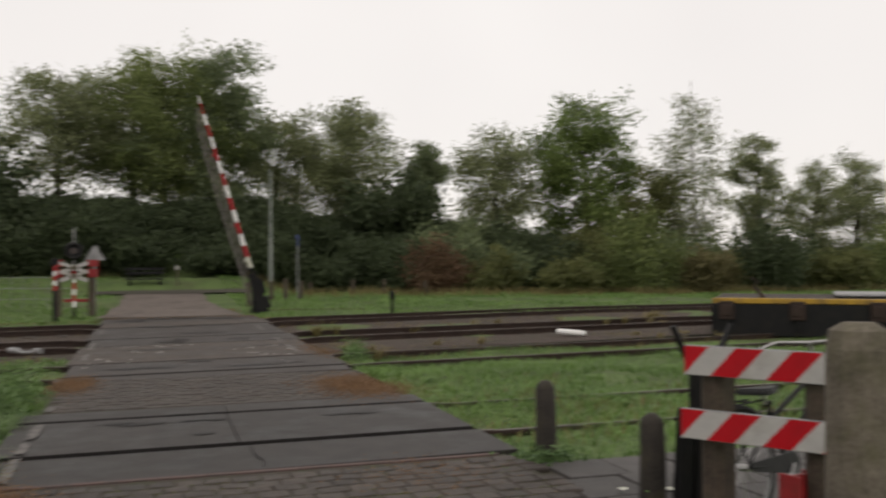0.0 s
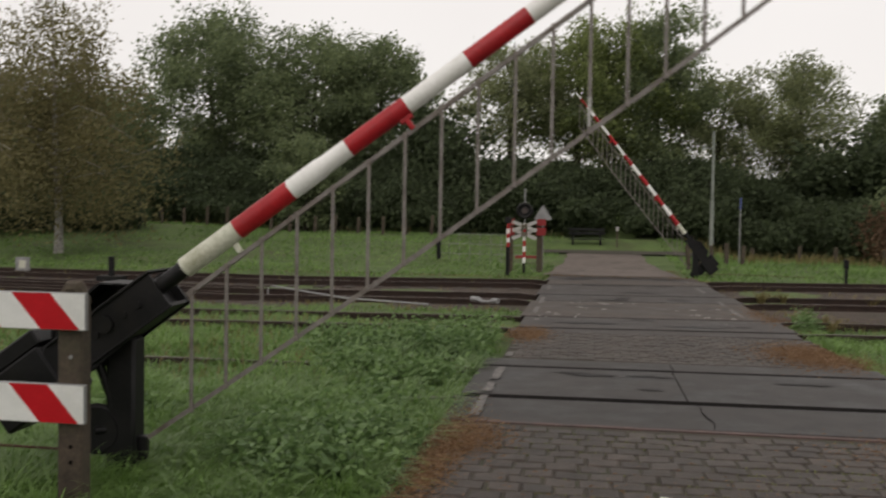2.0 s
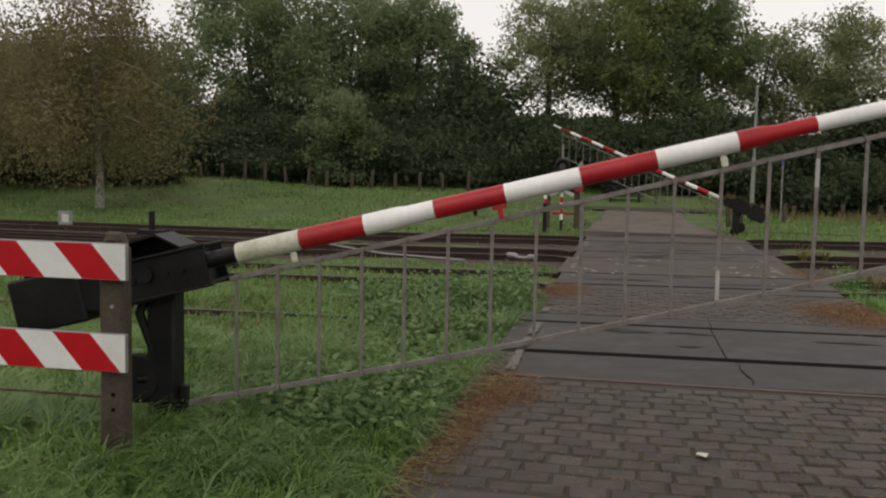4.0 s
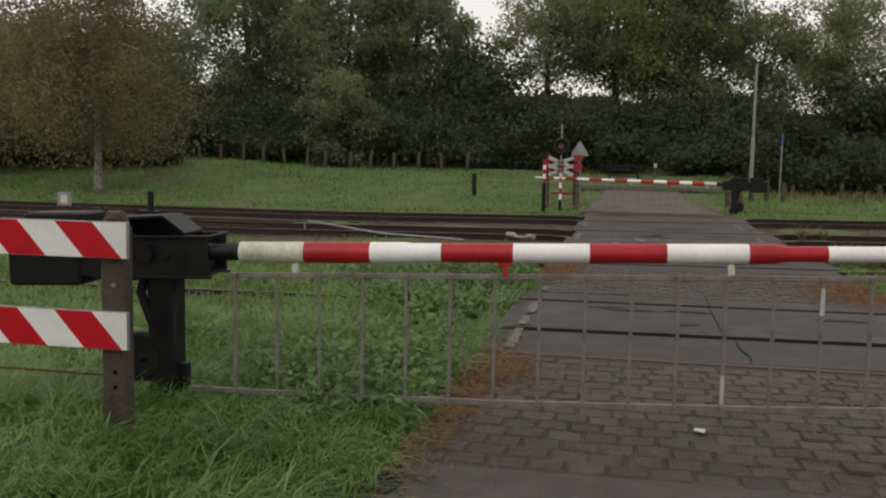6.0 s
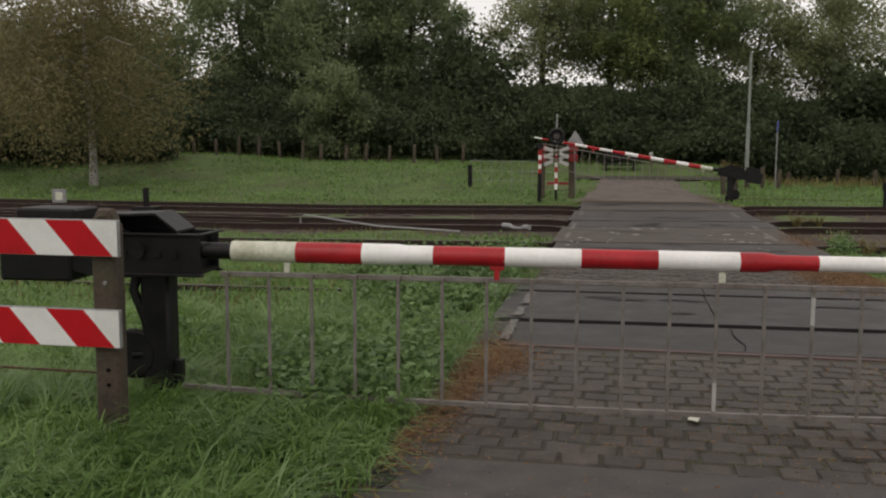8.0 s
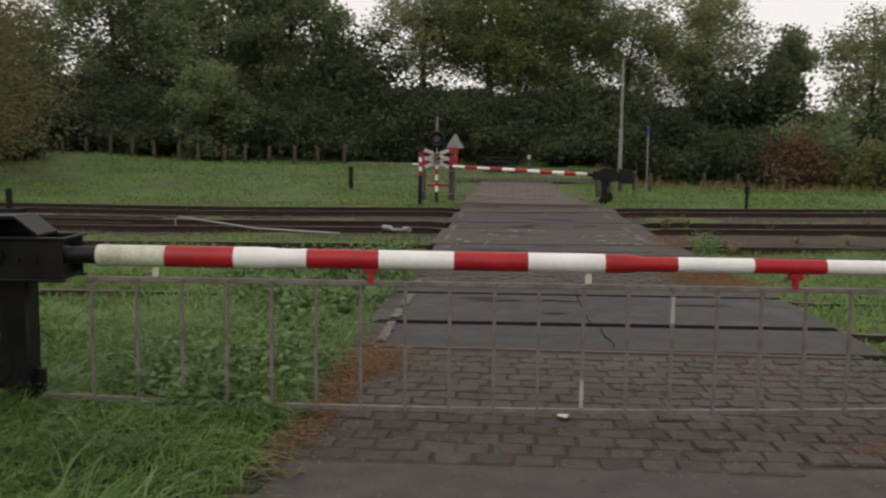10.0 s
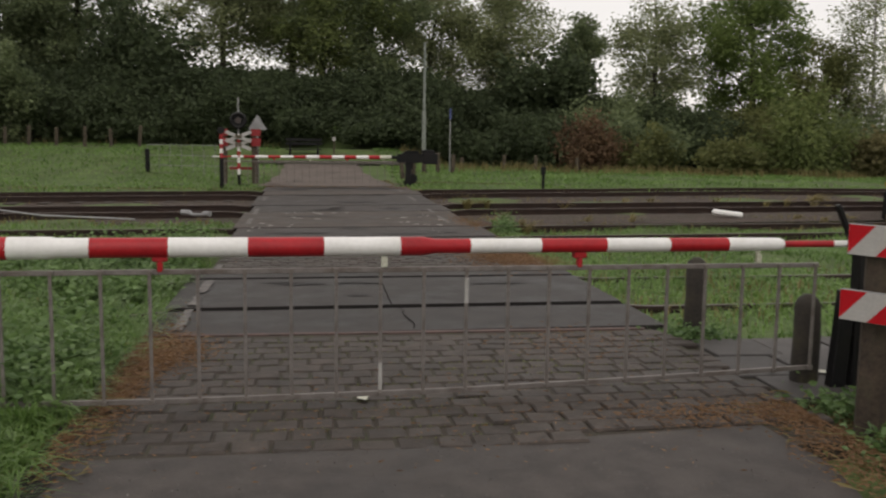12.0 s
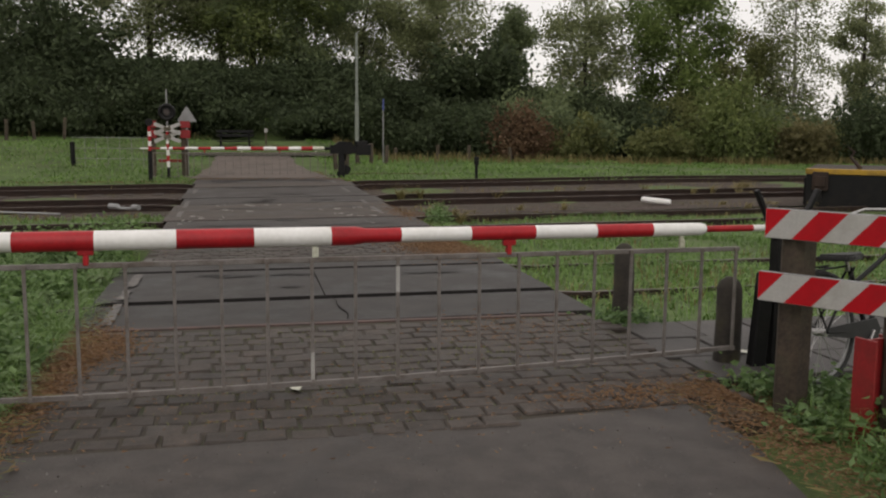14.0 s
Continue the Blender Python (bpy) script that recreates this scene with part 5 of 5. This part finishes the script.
def build_grass():
    rng = np.random.default_rng(9)

    def field(name, label, areas, length, width, mat, keep=-0.3, scale=1.2, lean=0.5):
        xy = np.concatenate([scatter(rng, n, *a) for n, a in areas])
        xy = clumped(rng, xy, scale, keep)
        edge = np.array([0.06 * math.sin(y * 5.1) + 0.05 * math.sin(y * 11.7) for y in xy[:, 1]])
        xy = xy[~((xy[:, 0] > ROAD0 - 0.1 + edge) & (xy[:, 0] < ROAD1 + 0.12 + edge) & (xy[:, 1] < 27))]
        tagged(blade_field(name, xy, ground_array(xy), length, width, mat, rng, lean=lean), label, "grass", kind="stuff")

    field("verge_grass", "lush wet grass round the barrier post", [(30000, (-4.0, 0.1, 2.4, 7.8)), (5000, (-9, -4.0, 3, 8)), (1500, (3.9, 7, 2.0, 4.4))], 0.27, 0.005, L["grass"], -0.5, 1.2, 1.0)
    # tussocks of long arching blades that lie over one another
    def tussocks(name, label, areas, length, width, mat, per):
        roots = np.concatenate([scatter(rng, n, *a) for n, a in areas])
        roots = clumped(rng, roots, 0.9, -0.25)
        n = len(roots) * per
        c = np.repeat(roots, per, axis=0)
        flow = np.array([noise.noise(Vector((p[0] * 0.5, p[1] * 0.5, 9.1))) for p in roots]) * 2.6 - 0.5
        flow = np.repeat(flow, per) + rng.normal(0, 0.9, n)
        size = np.repeat(rng.uniform(0.65, 1.35, len(roots)), per) * rng.uniform(0.6, 1.15, n) * length
        around = rng.uniform(0, 2 * np.pi, n)
        base = c + np.column_stack([np.cos(around), np.sin(around)]) * (0.05 * np.sqrt(rng.uniform(0, 1, n)))[:, None]
        way = np.column_stack([np.cos(flow), np.sin(flow)]) * 0.9 + np.column_stack([np.cos(around), np.sin(around)]) * 0.6
        way /= np.linalg.norm(way, axis=1, keepdims=True)
        side = np.column_stack([-way[:, 1], way[:, 0]])
        bend = rng.uniform(0.75, 1.45, n)
        z0 = ground_array(c)
        rows = []
        for k, w in ((0, 0.8), (0.3, 1.0), (0.6, 0.9), (0.85, 0.6), (1.0, 0.0)):
            arc = k * bend * 1.75
            out = size * (1 - np.cos(arc)) / (bend * 1.75)
            up = size * np.sin(arc) / (bend * 1.75)
            p = np.column_stack([base + way * out[:, None], z0 + up])
            d = np.column_stack([side * (width * w), np.zeros(n)])
            rows += [p] if w == 0 else [p - d, p + d]
        v = np.stack(rows, axis=1).reshape(-1, 3)
        i = np.arange(n)[:, None] * 9
        f = np.concatenate([i + q for q in ([0, 1, 3], [0, 3, 2], [2, 3, 5], [2, 5, 4], [4, 5, 7], [4, 7, 6], [6, 7, 8])], axis=1).reshape(-1, 3)
        tagged(from_arrays(name, v, f, mat), label, "grass", kind="stuff")

    tussocks("long_grass", "long arching wet grass in tussocks", [(330, (-3.6, -0.12, 3.9, 5.0)), (160, (-3.6, -0.4, 3.0, 3.9)), (250, (-3.4, -0.02, 5.0, 7.6)), (110, (-6.5, -3.5, 3.5, 8))], 0.35, 0.0042, L["grass"], 70)
    # extra tussocks whose pale colour stands in for sheen on the wet verge
    tussocks("long_grass", "tips of long wet grass lying over the verge, coloured paler for their sheen", [(120, (-3.4, -0.2, 3.4, 5.0)), (120, (-2.4, -0.02, 5.2, 7.8)), (30, (-1.8, 0.0, 8.2, 10.6))], 0.4, 0.0034, L["sheen"], 45)
    tussocks("long_grass", "grass tufts along the rails and the footpath", [(70, (4.25, 9, 8.0, 13)), (26, (4.3, 5.6, 2.6, 4.3)), (160, (-9, -0.1, 9.0, 13.4)), (16, (4.1, 4.6, 6.7, 7.4))], 0.17, 0.004, L["grass"], 40)
    tussocks("tall_weeds", "tall yellowing grass and weeds beside the rails", [(13, (4.3, 4.9, 14.9, 16.6)), (7, (4.3, 6, 19.7, 20.4)), (30, (6, 22, 16.4, 17.6)), (26, (6, 24, 20.2, 21.6)), (14, (13.6, 14.4, 21.9, 22.4))], 0.34, 0.007, L["drygrass"], 34)
    field("verge_grass", "wet grass between the near tracks", [(26000, (-9, 0.1, 7.6, 13.6)), (26000, (4.0, 13, 6.8, 13.8)), (7000, (-14, 0, 13.6, 16.6)), (6000, (4.2, 18, 13.6, 15.4))], 0.12, 0.007, L["grass"], -0.4, 0.8, 1.2)
    field("dry_grass", "yellowed dry grass along the rails", [(5000, (-10, 0, 8.5, 14)), (4000, (4.2, 14, 7.5, 12)), (1500, (-18, -0.3, 16.2, 17.2)), (3500, (4.2, 24, 15, 18)), (2500, (4.2, 26, 21, 25.8)), (900, (-20, -0.3, 21, 25))], 0.14, 0.007, L["drygrass"], 0.02, 0.9, 0.6)
    field("meadow_grass", "short green meadow grass behind the tracks", [(42000, (-34, 0.0, 24.6, 41)), (38000, (3.9, 34, 26.2, 40))], 0.12, 0.015, L["grass"], -0.25, 0.35, 1.1)
    field("dry_grass", "tall dry grass before the hedge", [(6000, (5, 36, 35, 40)), (300, (-30, 0, 39, 41))], 0.4, 0.014, L["drygrass"], 0.0, 0.5, 0.4)

    # broad-leaved weeds
    def weeds(name, label, spots, leaf, per):
        cs = []
        for x, y, w, h in spots:
            n = int(per * w)
            a = rng.normal(0, 1, (n, 3)) * np.array([w * 0.42, w * 0.42, 0]) + np.array([x, y, 0])
            a[:, 2] = np.array([ground_z(x, y)]) + np.minimum(np.abs(rng.normal(0.0, 0.45, n)), rng.uniform(0.5, 1.0, n)) * h + 0.03
            cs.append(a)
        c = np.concatenate(cs)
        c = c[~((c[:, 0] > ROAD0 - 0.02) & (c[:, 0] < ROAD1 - 0.25))]
        tagged(leaf_cloud(name, c, leaf, L["weed"], rng, None, 0.55, 1.7), label, "weeds", kind="stuff")

    spots = [(rng.uniform(-1.15, -0.15), rng.uniform(5.2, 7.6), rng.uniform(0.25, 0.5), rng.uniform(0.2, 0.42)) for _ in range(9)]
    spots += [(-0.35, 6.1, 0.5, 0.4), (-0.8, 5.7, 0.5, 0.4), (-0.35, 5.25, 0.35, 0.42), (-0.55, 5.1, 0.3, 0.4), (-0.4, 10.6, 0.6, 0.5), (-0.9, 11.0, 0.7, 0.48), (-1.7, 10.7, 0.7, 0.4), (-0.3, 11.8, 0.45, 0.5)]
    spots += [(rng.uniform(-2.6, -1.1), rng.uniform(5.6, 7.4), rng.uniform(0.25, 0.45), rng.uniform(0.16, 0.3)) for _ in range(6)]
    spots += [(-0.55, 9.0, 0.5, 0.3), (-1.2, 9.4, 0.5, 0.26), (-3.3, 4.6, 0.5, 0.4), (-2.7, 3.9, 0.4, 0.3)]
    weeds("nettles", "dark green nettles and weeds on the verge", spots, 0.036, 2600)
    spots = [(4.35, 4.9, 0.35, 0.2), (4.55, 4.55, 0.3, 0.25), (4.3, 3.5, 0.35, 0.22), (4.65, 3.75, 0.4, 0.3), (4.2, 4.15, 0.25, 0.16), (4.9, 3.3, 0.4, 0.3), (4.05, 3.1, 0.3, 0.2), (4.25, 6.85, 0.3, 0.16), (4.42, 14.9, 0.25, 0.3), (4.55, 15.6, 0.25, 0.36)]
    weeds("footpath_weeds", "low green weeds round the posts", spots, 0.03, 1500)
    # brown needles along the road's edges
    cs = []
    for x, y, sx, sy, n in ((0.13, 5.9, 0.09, 0.7, 750), (0.28, 6.5, 0.14, 0.28, 380), (3.75, 11.4, 0.3, 0.5, 1600), (0.3, 12.6, 0.15, 0.4, 500), (4.1, 4.75, 0.2, 0.14, 330), (4.05, 4.3, 0.12, 0.3, 260), (3.5, 4.8, 0.3, 0.12, 140), (3.8, 3.9, 0.1, 0.5, 200), (4.1, 16.0, 0.2, 0.8, 300), (-0.02, 4.6, 0.08, 0.3, 160), (-3.0, 26.1, 5.0, 0.2, 700), (1.8, 4.9, 1.2, 0.5, 90), (3.2, 6.6, 0.3, 0.3, 60), (0.15, 29.5, 0.15, 1.6, 260), (3.5, 29.5, 0.18, 1.6, 260), (4.4, 25.6, 0.4, 0.3, 120)):
        n *= 7
        a = rng.normal(0, 1, (n, 3)) * np.array([sx, sy, 0.004]) + np.array([x, y, 0.012])
        cs.append(a)
    c = np.concatenate(cs)
    c[:, 2] = np.abs(c[:, 2] - 0.012) + 0.014
    c[:, 2] += np.where((c[:, 0] < ROAD0 - 0.05) | (c[:, 0] > ROAD1 + 0.05), -0.07, 0.0)
    tagged(leaf_cloud("needle_litter", c, 0.007, L["litter"], rng, None, 0.93, 4.5), "orange-brown needles and leaves on the road's edge", "leaf litter", kind="stuff")


def build_grit():
    rng = np.random.default_rng(33)
    xy = np.concatenate([scatter(rng, 1300, -0.2, 3.7, 1.8, 4.4), scatter(rng, 90, 0.2, 3.9, 4.5, 7.0), scatter(rng, 60, 0.2, 3.9, 7.2, 13)])
    c = np.column_stack([xy, np.full(len(xy), 0.006)])
    tagged(leaf_cloud("grit", c, 0.0085, M["roadpaint"], rng, None, 0.5, 1.1), "pale grit scattered on the road", "grit", kind="stuff")
    # dead stalks and twigs at the verge
    xy = np.concatenate([scatter(rng, 260, -0.25, 0.25, 3.2, 7.0), scatter(rng, 160, 3.6, 4.4, 3.0, 5.2)])
    c = np.column_stack([xy, np.full(len(xy), 0.012)])
    tagged(leaf_cloud("dead_stalks", c, 0.012, L["drygrass"], rng, None, 0.9, 9.0), "dead brown stalks at the road's edge", "leaf litter", kind="stuff")


# ---- setts and paving pieces ----
def sett_mesh(rng, w, d):
    bm = bmesh.new()
    h = 0.05
    j = lambda s: rng.uniform(-s, s)
    low = [bm.verts.new((x * w / 2 + j(0.006), y * d / 2 + j(0.006), -h)) for x, y in ((-1, -1), (1, -1), (1, 1), (-1, 1))]
    mid = [bm.verts.new((v.co.x, v.co.y, -0.012)) for v in low]
    top = [bm.verts.new((v.co.x * 0.9, v.co.y * 0.88, j(0.003))) for v in low]
    for a, b in ((low, mid), (mid, top)):
        for k in range(4):
            bm.faces.new((a[k], a[(k + 1) % 4], b[(k + 1) % 4], b[k]))
    bm.faces.new(top)
    me = bpy.data.meshes.new("sett")
    bm.to_mesh(me)
    bm.free()
    me.materials.append(M["cobble"])
    return me


def build_setts(road):
    rng = random.Random(17)
    kinds = []
    for i in range(14):
        w = 0.172 + 0.0026 * i
        kinds.append((w, sett_mesh(rng, w, rng.uniform(0.154, 0.166))))
    row, y = 0, 4.5
    while y < 7.0:
        x = ROAD0 - 0.02 + (0.1 if row % 2 else 0.0) + rng.uniform(-0.03, 0.03)
        while x < ROAD1 - 0.02:
            bend = 0.05 * ((x - 2) / 2) ** 2
            w, me = rng.choice(kinds)
            if y + bend > 4.42 + max(0.0, (x - 1.4)) * 0.07:
                o = new("sett", me)
                o.parent = road
                o.matrix_basis = pose(x + w / 2 + rng.uniform(-0.002, 0.002), y + bend + rng.uniform(-0.006, 0.006), rng.uniform(-0.004, 0.005) + (0.008 if x > 2.2 and y < 5.2 else 0.0), rng.uniform(-2, 2), rng.uniform(-2, 2), rng.uniform(-2, 2))
            x += w + rng.uniform(0.008, 0.015)
        y += 0.17
        row += 1
    # moss and seedlings in the joints
    nrng = np.random.default_rng(71)
    xy = scatter(nrng, 7000, ROAD0, ROAD1, 4.6, 7.0)
    xy = clumped(nrng, xy, 1.3, 0.22)
    rows = np.round((xy[:, 1] - 4.585) / 0.17)
    xy[:, 1] = 4.585 + rows * 0.17 + 0.05 * ((xy[:, 0] - 2) / 2) ** 2 + nrng.normal(0, 0.004, len(xy))
    tagged(blade_field("joint_moss", xy, np.full(len(xy), -0.02), 0.03, 0.004, L["olive"], nrng, lean=0.7), "small green seedlings in the joints of the setts", "moss", kind="stuff")
    # the farther strip of setts in one piece
    v, f = [], []
    y, row = 10.5, 0
    while y < 13.0:
        x = ROAD0 + 0.12 + (0.1 if row % 2 else 0)
        while x < ROAD1 - 0.1:
            w, d, z = 0.098, 0.081, rng.uniform(-0.005, 0.005)
            b = len(v)
            for s, zz in ((1.0, -0.04), (1.0, -0.01), (0.85, 0.0)):
                for px, py in ((-1, -1), (1, -1), (1, 1), (-1, 1)):
                    v.append((x + 0.1 + px * w * s, y + 0.08 + py * d * s, z + zz))
            for q in (0, 4):
                for k in range(4):
                    f.append((b + q + k, b + q + (k + 1) % 4, b + q + 4 + (k + 1) % 4, b + q + 4 + k))
            f.append((b + 8, b + 9, b + 10, b + 11))
            x += 0.205
        y += 0.17
        row += 1
    tagged(from_arrays("sett_strip", v, f, M["cobble"], road), kind="stuff")


def build_footpath():
    path = tagged(new("pavement"), "grey paved footpath beside the road", kind="structure")
    part("bed", boxes((ROAD1 + 0.03, 9.0, 5.1, 6.75, -0.16, -0.035)), M["joint"], path)
    rng = random.Random(4)
    b = boxes((-0.244, 0.244, -0.264, 0.264, -0.06, 0.0), bevel=0.006)
    me = bpy.data.meshes.new("paving_slab")
    b.to_mesh(me)
    b.free()
    me.materials.append(M["paving"])
    for i in range(10):
        for j in range(3):
            o = new("paving_slab", me)
            o.parent = path
            o.matrix_basis = pose(ROAD1 + 0.3 + i * 0.5 + (0.0 if j % 2 else 0.12), 5.38 + j * 0.54, -0.012 + rng.uniform(-0.004, 0.004), rng.uniform(-0.6, 0.6), rng.uniform(-0.6, 0.6), rng.uniform(-0.8, 0.8))


build_ground()
road = build_road()
build_tracks()
near_keyed = build_barrier("lifting barrier with red and white boom and hanging bars", pose(-1.491, 4.953, 0, 0, 0, 4.07), "crossing barriers")
far_keyed = build_barrier("lifting barrier across the tracks with red and white boom", pose(4.11, 28.0, -0.13, 0, 0, 180), "crossing barriers", 0.905)
build_posts()
build_bicycle()
build_wagon()
build_far_side()
build_trees()
build_grass()
build_grit()
build_setts(road)
build_footpath()


def motions():
    key_barrier(near_keyed, NEAR_ANGLES)
    key_barrier(far_keyed, FAR_ANGLES)


motions()
